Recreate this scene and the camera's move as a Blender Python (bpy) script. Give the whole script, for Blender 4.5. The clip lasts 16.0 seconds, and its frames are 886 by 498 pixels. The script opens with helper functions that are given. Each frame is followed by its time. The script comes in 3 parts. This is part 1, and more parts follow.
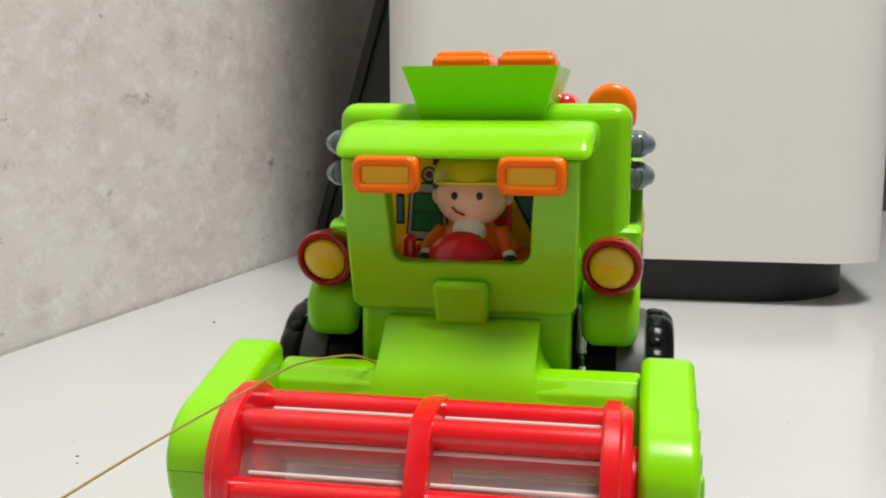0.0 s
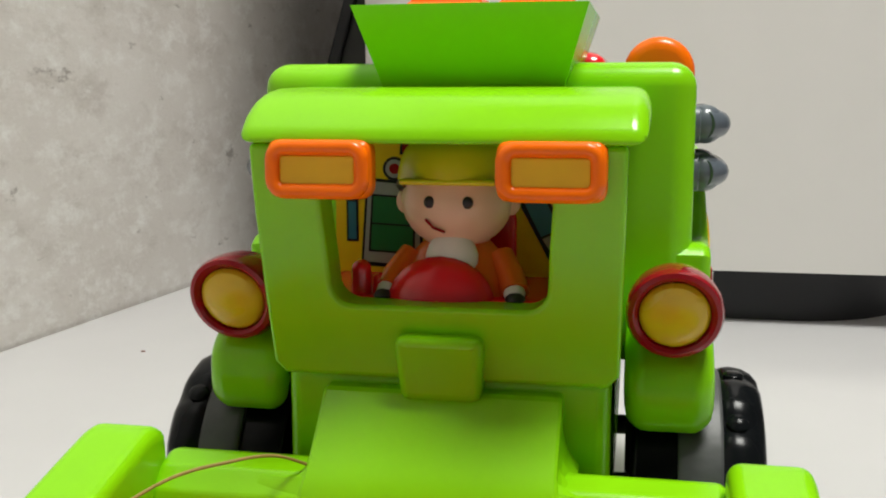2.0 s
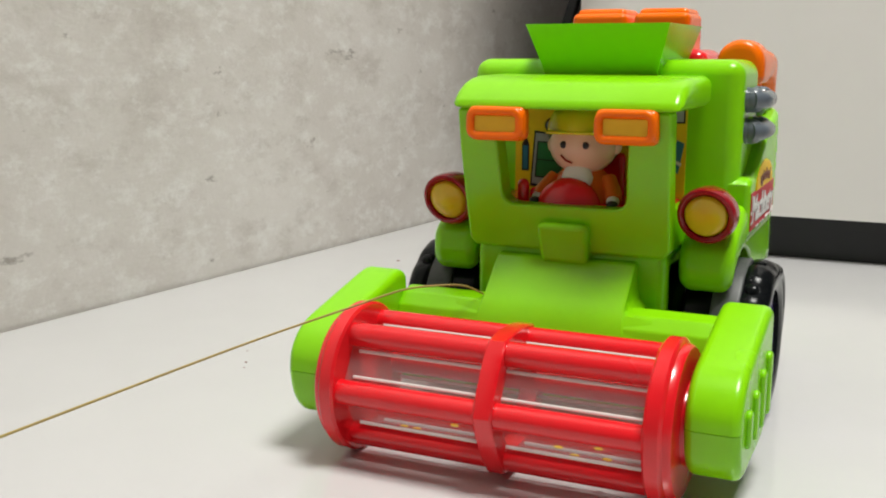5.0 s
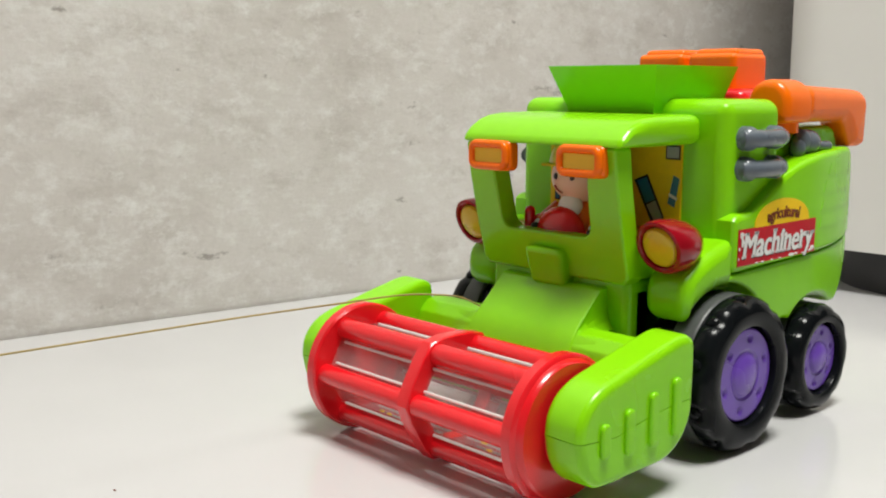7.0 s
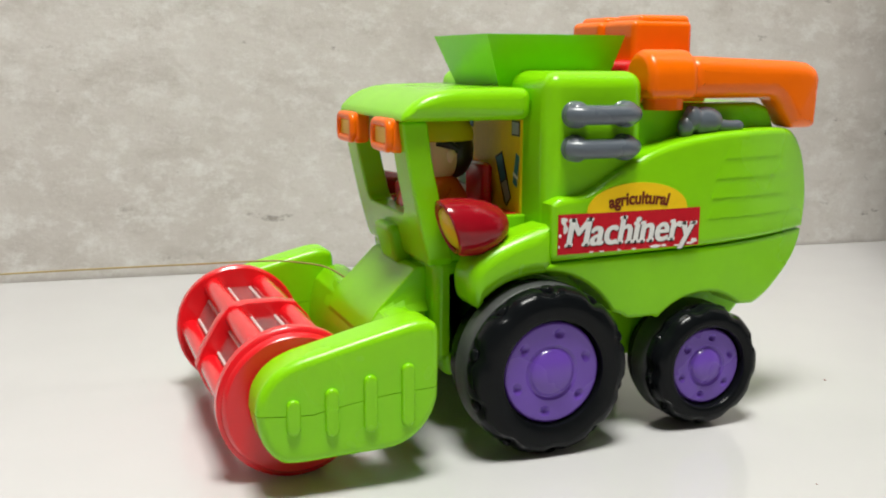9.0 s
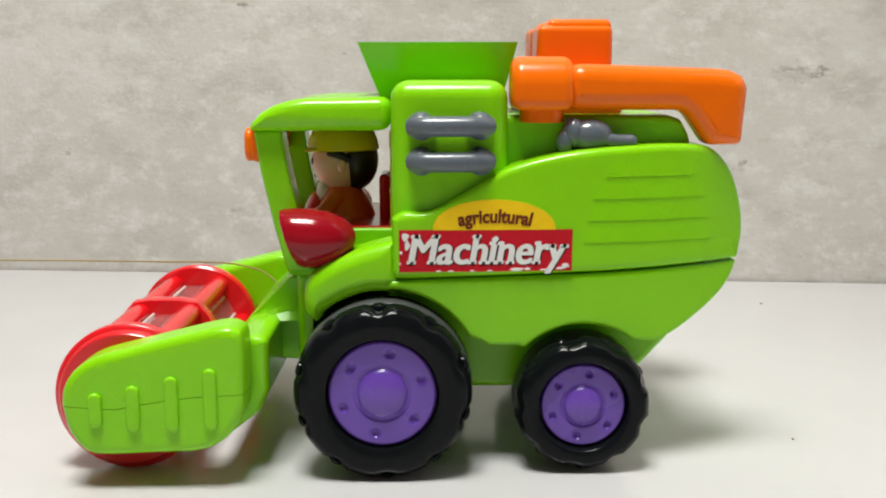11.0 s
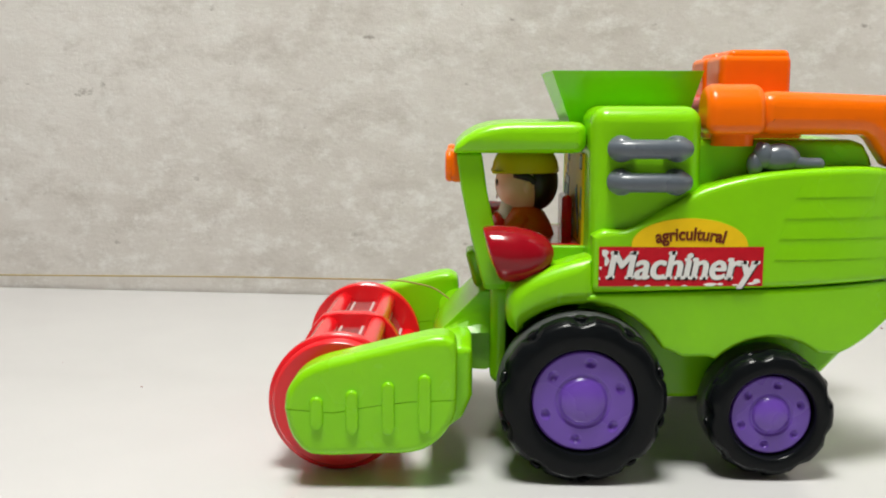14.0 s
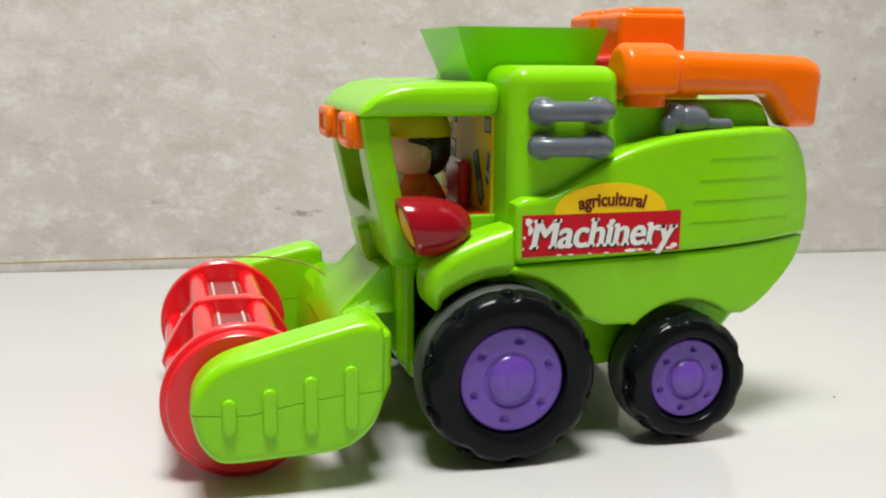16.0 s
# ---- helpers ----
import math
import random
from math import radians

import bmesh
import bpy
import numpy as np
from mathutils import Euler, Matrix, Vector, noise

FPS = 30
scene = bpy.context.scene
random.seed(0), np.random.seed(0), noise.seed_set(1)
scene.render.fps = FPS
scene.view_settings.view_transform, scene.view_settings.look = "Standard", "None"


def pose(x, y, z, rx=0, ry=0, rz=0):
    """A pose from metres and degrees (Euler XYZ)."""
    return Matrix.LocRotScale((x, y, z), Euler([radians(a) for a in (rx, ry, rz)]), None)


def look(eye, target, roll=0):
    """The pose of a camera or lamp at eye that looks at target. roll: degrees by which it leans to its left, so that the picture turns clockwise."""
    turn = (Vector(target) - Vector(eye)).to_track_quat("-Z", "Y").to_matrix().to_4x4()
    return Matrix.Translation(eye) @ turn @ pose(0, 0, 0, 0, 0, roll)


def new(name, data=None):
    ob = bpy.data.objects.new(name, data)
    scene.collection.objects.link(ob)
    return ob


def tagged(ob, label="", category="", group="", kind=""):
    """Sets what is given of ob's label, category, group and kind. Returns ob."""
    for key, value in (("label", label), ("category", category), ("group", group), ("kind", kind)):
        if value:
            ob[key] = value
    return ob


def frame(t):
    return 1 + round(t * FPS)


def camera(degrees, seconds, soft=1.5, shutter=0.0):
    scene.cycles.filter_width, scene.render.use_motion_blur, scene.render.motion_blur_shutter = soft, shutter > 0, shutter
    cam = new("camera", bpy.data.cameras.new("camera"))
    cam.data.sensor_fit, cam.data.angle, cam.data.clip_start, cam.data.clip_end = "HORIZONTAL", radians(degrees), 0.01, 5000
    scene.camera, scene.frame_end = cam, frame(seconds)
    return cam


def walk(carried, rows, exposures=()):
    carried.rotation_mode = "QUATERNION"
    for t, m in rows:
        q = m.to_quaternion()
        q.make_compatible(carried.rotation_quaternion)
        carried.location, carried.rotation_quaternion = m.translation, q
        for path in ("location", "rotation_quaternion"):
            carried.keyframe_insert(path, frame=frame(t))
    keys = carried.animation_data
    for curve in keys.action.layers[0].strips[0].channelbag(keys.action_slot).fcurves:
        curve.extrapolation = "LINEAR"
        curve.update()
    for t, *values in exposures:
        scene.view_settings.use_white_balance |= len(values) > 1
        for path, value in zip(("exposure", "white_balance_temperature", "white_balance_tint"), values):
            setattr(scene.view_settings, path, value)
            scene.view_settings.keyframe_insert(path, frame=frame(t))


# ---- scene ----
from mathutils.geometry import tessellate_polygon

cam = camera(46.28, 16.0, soft=2.0)
# seconds, eye, yaw, pitch, roll
PATH = [
    (0, 0.0586, -0.3794, 0.1325, 11.04, -8.22, -0.01),
    (0.5, 0.0483, -0.3210, 0.1288, 9.49, -8.85, 0.05),
    (1, 0.0450, -0.2786, 0.1276, 10.24, -8.73, 0.03),
    (1.5, 0.0379, -0.2445, 0.1239, 9.80, -8.64, -0.03),
    (2, 0.0412, -0.2579, 0.1243, 10.88, -8.68, -0.09),
    (2.5, 0.0420, -0.2962, 0.1250, 10.19, -8.94, -0.04),
    (3, 0.0447, -0.3045, 0.1244, 10.96, -11.48, -0.10),
    (3.5, 0.0476, -0.3226, 0.1271, 12.52, -10.17, -0.13),
    (4, 0.0598, -0.3580, 0.1280, 14.63, -10.82, -0.03),
    (4.5, 0.0865, -0.3990, 0.1300, 19.16, -10.79, 0.04),
    (7, 0.2712, -0.3485, 0.1353, 47.88, -8.88, 0.14),
    (7.5, 0.3189, -0.3134, 0.1331, 51.72, -7.80, -0.05),
    (8, 0.3331, -0.2663, 0.1337, 59.13, -7.82, 0.16),
    (8.5, 0.3524, -0.2181, 0.1357, 66.76, -10.56, 0.20),
    (9, 0.3763, -0.1676, 0.1349, 69.37, -10.37, 0.21),
    (9.5, 0.3971, -0.1231, 0.1324, 73.87, -9.16, -0.09),
    (12, 0.3979, 0.0436, 0.1354, 95.71, -9.07, -0.17),
    (12.5, 0.4033, 0.0219, 0.1315, 96.60, -7.88, -0.24),
    (13, 0.4029, -0.0079, 0.1294, 94.65, -7.79, -0.26),
    (13.5, 0.4108, -0.0393, 0.1298, 93.17, -7.66, -0.23),
    (14, 0.4199, -0.0532, 0.1315, 91.09, -7.95, 0.11),
    (14.5, 0.4144, -0.0533, 0.1372, 89.59, -8.65, 0.09),
    (15, 0.3832, -0.0822, 0.1404, 80.72, -10.92, -0.23),
    (15.5, 0.3808, -0.1015, 0.1390, 75.76, -11.19, 0.00),
    (16, 0.3795, -0.1173, 0.1339, 75.20, -10.56, 0.39),
]


def held(x, y, z, yaw, pitch, roll):
    return pose(x, y, z, 90 + pitch, 0, yaw) @ pose(0, 0, 0, 0, 0, roll)


EXPOSURES = [(0.0, -0.05), (2.0, -0.15), (4.5, -0.13), (7.0, -0.03), (9.5, 0.0), (12.0, 0.0), (16.0, 0.03)]
walk(cam, [(t, held(*r)) for t, *r in PATH], EXPOSURES)

# ---- world and light ----
world = bpy.data.worlds.new("world")
scene.world = world
world.use_nodes = True
world.node_tree.nodes["Background"].inputs[0].default_value = (0.9, 0.95, 1.0, 1)
world.node_tree.nodes["Background"].inputs[1].default_value = 0.1

LAMP_AT = (0.37, -0.12, 1.50)
lamp_data = bpy.data.lights.new("ceiling_panel_light", "AREA")
lamp_data.shape, lamp_data.size, lamp_data.size_y = "RECTANGLE", 0.44, 0.44
lamp_data.energy, lamp_data.color = 29.0, (0.985, 0.985, 0.925)
lamp = new("ceiling_panel_light", lamp_data)
lamp.matrix_world = look(LAMP_AT, (0.37, -0.12, 0.0))


# ---- materials ----
def material(name, color, rough=0.4, metal=0.0, vary=0.06, grain=300.0, bump=0.0, bump_scale=400.0, coat=0.0, sss=0.0, spots=0.0):
    m = bpy.data.materials.new(name)
    m.use_nodes = True
    t = m.node_tree
    b = t.nodes["Principled BSDF"]
    b.inputs["Roughness"].default_value = rough
    b.inputs["Metallic"].default_value = metal
    b.inputs["Coat Weight"].default_value = coat
    b.inputs["Coat Roughness"].default_value = 0.08
    if sss:
        b.inputs["Subsurface Weight"].default_value = sss
        b.inputs["Subsurface Radius"].default_value = (0.6, 1.0, 0.15)
        b.inputs["Subsurface Scale"].default_value = 0.004
    co = t.nodes.new("ShaderNodeTexCoord")
    big = t.nodes.new("ShaderNodeTexNoise")
    big.inputs["Scale"].default_value, big.inputs["Detail"].default_value = grain * 0.12, 4
    fine = t.nodes.new("ShaderNodeTexNoise")
    fine.inputs["Scale"].default_value, fine.inputs["Detail"].default_value = grain, 3
    for n in (big, fine):
        t.links.new(co.outputs["Object"], n.inputs["Vector"])
    add = t.nodes.new("ShaderNodeMath")
    add.operation = "ADD"
    t.links.new(big.outputs["Fac"], add.inputs[0])
    t.links.new(fine.outputs["Fac"], add.inputs[1])
    ramp = t.nodes.new("ShaderNodeMapRange")
    ramp.inputs["From Min"].default_value, ramp.inputs["From Max"].default_value = 0.6, 1.4
    ramp.inputs["To Min"].default_value, ramp.inputs["To Max"].default_value = 1 - vary, 1 + vary
    t.links.new(add.outputs[0], ramp.inputs["Value"])
    mul = t.nodes.new("ShaderNodeVectorMath")
    mul.operation = "SCALE"
    mul.inputs[0].default_value = color
    t.links.new(ramp.outputs[0], mul.inputs["Scale"])
    t.links.new(mul.outputs[0], b.inputs["Base Color"])
    rr = t.nodes.new("ShaderNodeMapRange")
    rr.inputs["From Min"].default_value, rr.inputs["From Max"].default_value = 0.3, 0.7
    rr.inputs["To Min"].default_value, rr.inputs["To Max"].default_value = max(0.02, rough - 0.06), rough + 0.07
    t.links.new(big.outputs["Fac"], rr.inputs["Value"])
    t.links.new(rr.outputs[0], b.inputs["Roughness"])
    if bump:
        bn = t.nodes.new("ShaderNodeTexNoise")
        bn.inputs["Scale"].default_value, bn.inputs["Detail"].default_value = bump_scale, 5
        t.links.new(co.outputs["Object"], bn.inputs["Vector"])
        bp = t.nodes.new("ShaderNodeBump")
        bp.inputs["Strength"].default_value, bp.inputs["Distance"].default_value = bump, 0.001
        t.links.new(bn.outputs["Fac"], bp.inputs["Height"])
        t.links.new(bp.outputs[0], b.inputs["Normal"])
    return m


def plaster_material():
    """Grey concrete-look wall covering: cloudy patches, fine grain, small dark pits and trowel marks."""
    m = bpy.data.materials.new("grey_concrete_wallpaper")
    m.use_nodes = True
    t = m.node_tree
    b = t.nodes["Principled BSDF"]
    b.inputs["Roughness"].default_value = 0.6
    co = t.nodes.new("ShaderNodeTexCoord")

    def noise_node(scale, detail, rough=0.6, stretch=(1, 1, 1), off=0.0):
        mp = t.nodes.new("ShaderNodeMapping")
        mp.inputs["Scale"].default_value = stretch
        mp.inputs["Location"].default_value = (off, off * 1.7, off * 0.6)
        t.links.new(co.outputs["Object"], mp.inputs["Vector"])
        n = t.nodes.new("ShaderNodeTexNoise")
        n.inputs["Scale"].default_value, n.inputs["Detail"].default_value, n.inputs["Roughness"].default_value = scale, detail, rough
        t.links.new(mp.outputs[0], n.inputs["Vector"])
        return n.outputs["Fac"]

    def mixed(fac, lo, hi, a, c, kind="MIX"):
        r = t.nodes.new("ShaderNodeMapRange")
        r.inputs["From Min"].default_value, r.inputs["From Max"].default_value = lo, hi
        t.links.new(fac, r.inputs["Value"])
        x = t.nodes.new("ShaderNodeMix")
        x.data_type, x.blend_type = "RGBA", kind
        t.links.new(r.outputs[0], x.inputs["Factor"])
        for slot, v in ((6, a), (7, c)):
            if isinstance(v, tuple):
                x.inputs[slot].default_value = (*v, 1)
            else:
                t.links.new(v, x.inputs[slot])
        return x.outputs[2]

    clouds = noise_node(5, 6, 0.62)
    base = mixed(clouds, 0.35, 0.66, (0.565, 0.525, 0.49), (0.68, 0.648, 0.618))
    smears = noise_node(30, 9, 0.74, (1, 0.8, 1.5), 3.1)
    base = mixed(smears, 0.50, 0.72, base, (0.475, 0.435, 0.40))
    light = noise_node(55, 9, 0.78, (1, 0.8, 1.3), 7.7)
    base = mixed(light, 0.50, 0.69, base, (0.74, 0.725, 0.70))
    pits = noise_node(42, 8, 0.66, (1, 0.7, 1.3), 12.3)
    base = mixed(pits, 0.645, 0.70, base, (0.33, 0.30, 0.275))
    t.links.new(base, b.inputs["Base Color"])
    fine = noise_node(320, 6, 0.7)
    bp = t.nodes.new("ShaderNodeBump")
    bp.inputs["Strength"].default_value, bp.inputs["Distance"].default_value = 0.25, 0.001
    t.links.new(fine, bp.inputs["Height"])
    bp2 = t.nodes.new("ShaderNodeBump")
    bp2.inputs["Strength"].default_value, bp2.inputs["Distance"].default_value = 0.35, 0.002
    bp2.invert = True
    t.links.new(pits, bp2.inputs["Height"])
    t.links.new(bp.outputs[0], bp2.inputs["Normal"])
    t.links.new(bp2.outputs[0], b.inputs["Normal"])
    return m


def clear_material(name, body, tint):
    """Thin clear moulded plastic: mostly see-through, slightly milky, with a glossy skin."""
    m = bpy.data.materials.new(name)
    m.use_nodes = True
    t = m.node_tree
    b = t.nodes["Principled BSDF"]
    b.inputs["Base Color"].default_value = (*tint, 1)
    b.inputs["Roughness"].default_value = 0.06
    b.inputs["Specular IOR Level"].default_value = 0.8
    clear = t.nodes.new("ShaderNodeBsdfTransparent")
    mix = t.nodes.new("ShaderNodeMixShader")
    mix.inputs["Fac"].default_value = body
    t.links.new(clear.outputs[0], mix.inputs[1])
    t.links.new(b.outputs[0], mix.inputs[2])
    t.links.new(mix.outputs[0], t.nodes["Material Output"].inputs["Surface"])
    return m


GREEN = material("lime_green_plastic", (0.245, 0.660, 0.003), 0.22, vary=0.03, grain=120, bump=0.03, bump_scale=700)
GREEN.node_tree.nodes["Principled BSDF"].inputs["Specular IOR Level"].default_value = 0.38
RED = material("bright_red_plastic", (0.78, 0.009, 0.016), 0.22, vary=0.04, grain=150, bump=0.03, coat=0.3)
CRIMSON = material("dark_red_plastic", (0.30, 0.004, 0.012), 0.16, vary=0.06, grain=150)
CRIMSON.node_tree.nodes["Principled BSDF"].inputs["Specular IOR Level"].default_value = 0.35
ORANGE = material("orange_plastic", (0.95, 0.160, 0.001), 0.24, vary=0.03, grain=150, bump=0.03)
ORANGE.node_tree.nodes["Principled BSDF"].inputs["Specular IOR Level"].default_value = 0.35
AMBER = material("amber_plastic", (0.84, 0.50, 0.012), 0.35, vary=0.06, grain=200)
LENS = material("yellow_lens_plastic", (0.70, 0.46, 0.012), 0.30, vary=0.08, grain=160)
PURPLE = material("purple_plastic", (0.150, 0.062, 0.44), 0.25, vary=0.05, grain=150, bump=0.03, coat=0.2)
BLACK = material("black_glossy_plastic", (0.005, 0.006, 0.007), 0.17, vary=0.15, grain=220, bump=0.05, bump_scale=160)
BLACK.node_tree.nodes["Principled BSDF"].inputs["Specular IOR Level"].default_value = 0.14
TREAD = material("charcoal_scuffed_plastic", (0.060, 0.063, 0.063), 0.40, vary=0.2, grain=260, bump=0.1)
GREY = material("slate_grey_plastic", (0.105, 0.125, 0.150), 0.26, vary=0.08, grain=200, coat=0.2)
CLEAR = clear_material("clear_plastic", 0.15, (0.56, 0.42, 0.42))
# Whitish body colour that paints the highlights on the drum's edges.
GLINT = clear_material("clear_plastic_glint", 0.7, (0.9, 0.88, 0.86))
WHITE_DESK = material("white_gloss_laminate", (0.59, 0.584, 0.59), 0.16, vary=0.02, grain=30, bump=0.02, bump_scale=60, coat=0.2)
PLASTER = plaster_material()
CASE = material("white_matt_plastic", (0.70, 0.68, 0.66), 0.45, vary=0.015, grain=60)
DARK = material("matt_black_plastic", (0.010, 0.010, 0.012), 0.5, vary=0.2, grain=80)
CHARCOAL = material("charcoal_board", (0.026, 0.025, 0.022), 0.55, vary=0.15, grain=60)
PAINT = material("off_white_paint", (0.72, 0.70, 0.67), 0.8, vary=0.03, grain=20, bump=0.1, bump_scale=200)
# Grey given to the unseen walls so they throw less fill on the toy.
FILL_CUT = material("fill_cut_paint", (0.28, 0.27, 0.26), 0.8, vary=0.04, grain=20, bump=0.1, bump_scale=200)
# Near-black in the colour keeps bounce out of the shade behind the appliance.
BOUNCE_CUT = material("bounce_cut_paint", (0.09, 0.088, 0.085), 0.8, vary=0.05, grain=20, bump=0.1, bump_scale=200)
WOODFLOOR = material("brown_floor", (0.22, 0.15, 0.10), 0.5, vary=0.2, grain=20)
SKIN = material("doll_skin_plastic", (0.84, 0.55, 0.38), 0.36, vary=0.03, grain=100)
HATY = material("hat_yellow_plastic", (0.72, 0.60, 0.012), 0.3, vary=0.04, grain=100)
HAIR = material("doll_black_paint", (0.01, 0.01, 0.011), 0.35)
VEST = material("doll_orange_paint", (0.78, 0.12, 0.012), 0.3, vary=0.06, grain=120)
SHIRT = material("doll_white_paint", (0.78, 0.74, 0.68), 0.4)
SIGN_RED = material("sticker_red", (0.56, 0.008, 0.020), 0.42, vary=0.10, grain=500)
SIGN_YELLOW = material("sticker_yellow", (0.92, 0.60, 0.008), 0.42, vary=0.06, grain=300)
SIGN_WHITE = material("sticker_white", (0.80, 0.80, 0.78), 0.4, vary=0.05, grain=500)
SIGN_BLACK = material("sticker_black", (0.015, 0.012, 0.010), 0.4)
SIGN_BROWN = material("sticker_brown", (0.16, 0.03, 0.01), 0.4)
STICK_GREEN = material("sticker_green", (0.005, 0.16, 0.03), 0.4)
STICK_TEAL = material("sticker_teal", (0.02, 0.16, 0.24), 0.4)
STICK_GREY = material("sticker_grey", (0.35, 0.36, 0.34), 0.4)
for sticker in (SIGN_RED, SIGN_YELLOW, SIGN_WHITE, SIGN_BLACK, SIGN_BROWN):
    sticker.node_tree.nodes["Principled BSDF"].inputs["Specular IOR Level"].default_value = 0.2
THREAD = material("golden_thread", (0.34, 0.25, 0.07), 0.5, vary=0.2, grain=900)
GLOW = bpy.data.materials.new("lamp_diffuser")
GLOW.use_nodes = True
GLOW.node_tree.nodes["Principled BSDF"].inputs["Emission Color"].default_value = (1, 0.96, 0.9, 1)
GLOW.node_tree.nodes["Principled BSDF"].inputs["Emission Strength"].default_value = 6.0

MM = 0.001


# ---- mesh helpers ----
def finish(bm, smooth=38):
    bmesh.ops.recalc_face_normals(bm, faces=bm.faces)
    for f in bm.faces:
        f.smooth = True
    for e in bm.edges:
        e.smooth = not (len(e.link_faces) == 2 and e.calc_face_angle(0) > radians(smooth))
    return bm


def part(name, bm, mat, parent=None, label="", smooth=38):
    finish(bm, smooth)
    me = bpy.data.meshes.new(name)
    bm.to_mesh(me)
    bm.free()
    for x in mat if isinstance(mat, (list, tuple)) else [mat]:
        me.materials.append(x)
    ob = new(name, me)
    even = ob.modifiers.new("even_shading", "WEIGHTED_NORMAL")
    even.keep_sharp, even.weight = True, 80
    if parent:
        ob.parent = parent
    if label:
        ob["label"] = label
    return ob


def empty(name, at=(0, 0, 0)):
    ob = new(name)
    ob.location = at
    ob.empty_display_size = 0.02
    return ob


def bevel(bm, width, seg=3, angle=30):
    es = [e for e in bm.edges if len(e.link_faces) == 2 and e.calc_face_angle(0) > radians(angle)]
    if width > 0 and es:
        bmesh.ops.bevel(bm, geom=es, offset=width * MM, segments=seg, profile=0.5, affect="EDGES", clamp_overlap=True)
    return bm


def box(x0, x1, y0, y1, z0, z1, r=0.0, seg=3):
    """A rounded block, in millimetres."""
    bm = bmesh.new()
    bmesh.ops.create_cube(bm, size=1)
    for v in bm.verts:
        v.co = ((x0 if v.co.x < 0 else x1) * MM, (y0 if v.co.y < 0 else y1) * MM, (z0 if v.co.z < 0 else z1) * MM)
    return bevel(bm, r, seg)


def filleted(profile, r, seam, angle=25):
    """The closed outline with its sharp corners rounded off, but for points on a seam."""
    pts = [Vector(p) for p in profile]
    out, n = [], len(pts)
    for i, p in enumerate(pts):
        d1, d2 = p - pts[i - 1], pts[(i + 1) % n] - p
        if d1.length < 1e-6:
            continue
        turn = abs(d1.angle_signed(d2, 0.0)) if d2.length > 1e-6 else 0.0
        if turn < radians(angle) or r <= 0 or seam(p.x, p.y) is not None:
            out.append(p)
            continue
        t = min(r * math.tan(min(turn, 2.6) / 2), 0.46 * d1.length, 0.46 * d2.length)
        a, b = p - d1.normalized() * t, p + d2.normalized() * t
        for k in range(5):
            u = k / 4
            out.append(a * (1 - u) ** 2 + p * 2 * u * (1 - u) + b * u * u)
    return out


def inset_outline(pts, q, inward, seam):
    """The outline drawn in by q; points that would come too near another stretch of it fall back on a sound neighbour."""
    n = len(pts)
    held_to = [seam(p.x, p.y) for p in pts]
    way = [1.0 if h is None else 0.0 for h in held_to]
    moved = [p + (w if h is None else Vector((h, 0))) * q for p, w, h in zip(pts, inward, held_to)]
    if q <= 0:
        return moved
    p0 = np.array([tuple(p) for p in pts])
    p1 = np.roll(p0, -1, 0)
    free = np.array([way[i] == 1.0 and way[(i + 1) % n] == 1.0 for i in range(n)])
    d = p1 - p0
    ok = []
    for m in moved:
        u = np.clip(((np.array(m) - p0) * d).sum(1) / np.maximum((d * d).sum(1), 1e-12), 0, 1)
        far = np.hypot(*(np.array(m) - (p0 + d * u[:, None])).T)
        ok.append(bool((far[free] >= 0.93 * q).all()))
    good = [i for i in range(n) if ok[i]]
    if not good:
        return moved
    return [moved[i] if ok[i] else moved[min(good, key=lambda g: min((g - i) % n, (i - g) % n))] for i in range(n)]


def cap(bm, ring):
    """Close a flat, possibly hollow-sided ring of points with triangles."""
    loop = [v for i, v in enumerate(ring) if (v.co - ring[i - 1].co).length > 2e-6]
    flat_points = [Vector((v.co.y * 1000, v.co.z * 1000, 0)) for v in loop]
    for tri in tessellate_polygon([flat_points]):
        if len(set(tri)) == 3:
            bm.faces.new([loop[i] for i in tri])


def prism(profile, x0, x1, r=0.0, seg=3, seam=lambda y, z: None):
    """A (y, z) outline in millimetres drawn out from x0 to x1, its corners and rims rounded by r."""
    pts = filleted(profile, r * 1.2, seam)
    n = len(pts)
    area = sum(pts[i - 1].x * pts[i].y - pts[i].x * pts[i - 1].y for i in range(n))
    side = 1 if area > 0 else -1
    inward = []
    for i in range(n):
        d1, d2 = (pts[i] - pts[i - 1]).normalized(), (pts[(i + 1) % n] - pts[i]).normalized()
        n1, n2 = Vector((-d1.y, d1.x)) * side, Vector((-d2.y, d2.x)) * side
        m = n1 + n2
        m = m.normalized() if m.length > 1e-6 else n1
        inward.append(m / max(0.6, m.dot(n1)))
    lo, hi = min(x0, x1), max(x0, x1)
    layers = [(lo, 0.0)]
    if r:
        seg += 1
        layers = [(lo + r * (1 - math.sin(math.pi / 2 * k / seg)), r * (1 - math.cos(math.pi / 2 * k / seg))) for k in range(seg, -1, -1)]
    layers = layers + [(hi - (x - lo), q) for x, q in layers[::-1]]
    bm = bmesh.new()
    rings = [[bm.verts.new((x * MM, p.x * MM, p.y * MM)) for p in inset_outline(pts, q, inward, seam)] for x, q in layers]
    for a, b in zip(rings, rings[1:]):
        for i in range(n):
            bm.faces.new((a[i], a[(i + 1) % n], b[(i + 1) % n], b[i]))
    for ring in (rings[0], rings[-1]):
        cap(bm, ring)
    bmesh.ops.remove_doubles(bm, verts=bm.verts, dist=2e-6)
    bmesh.ops.recalc_face_normals(bm, faces=bm.faces)
    return bm


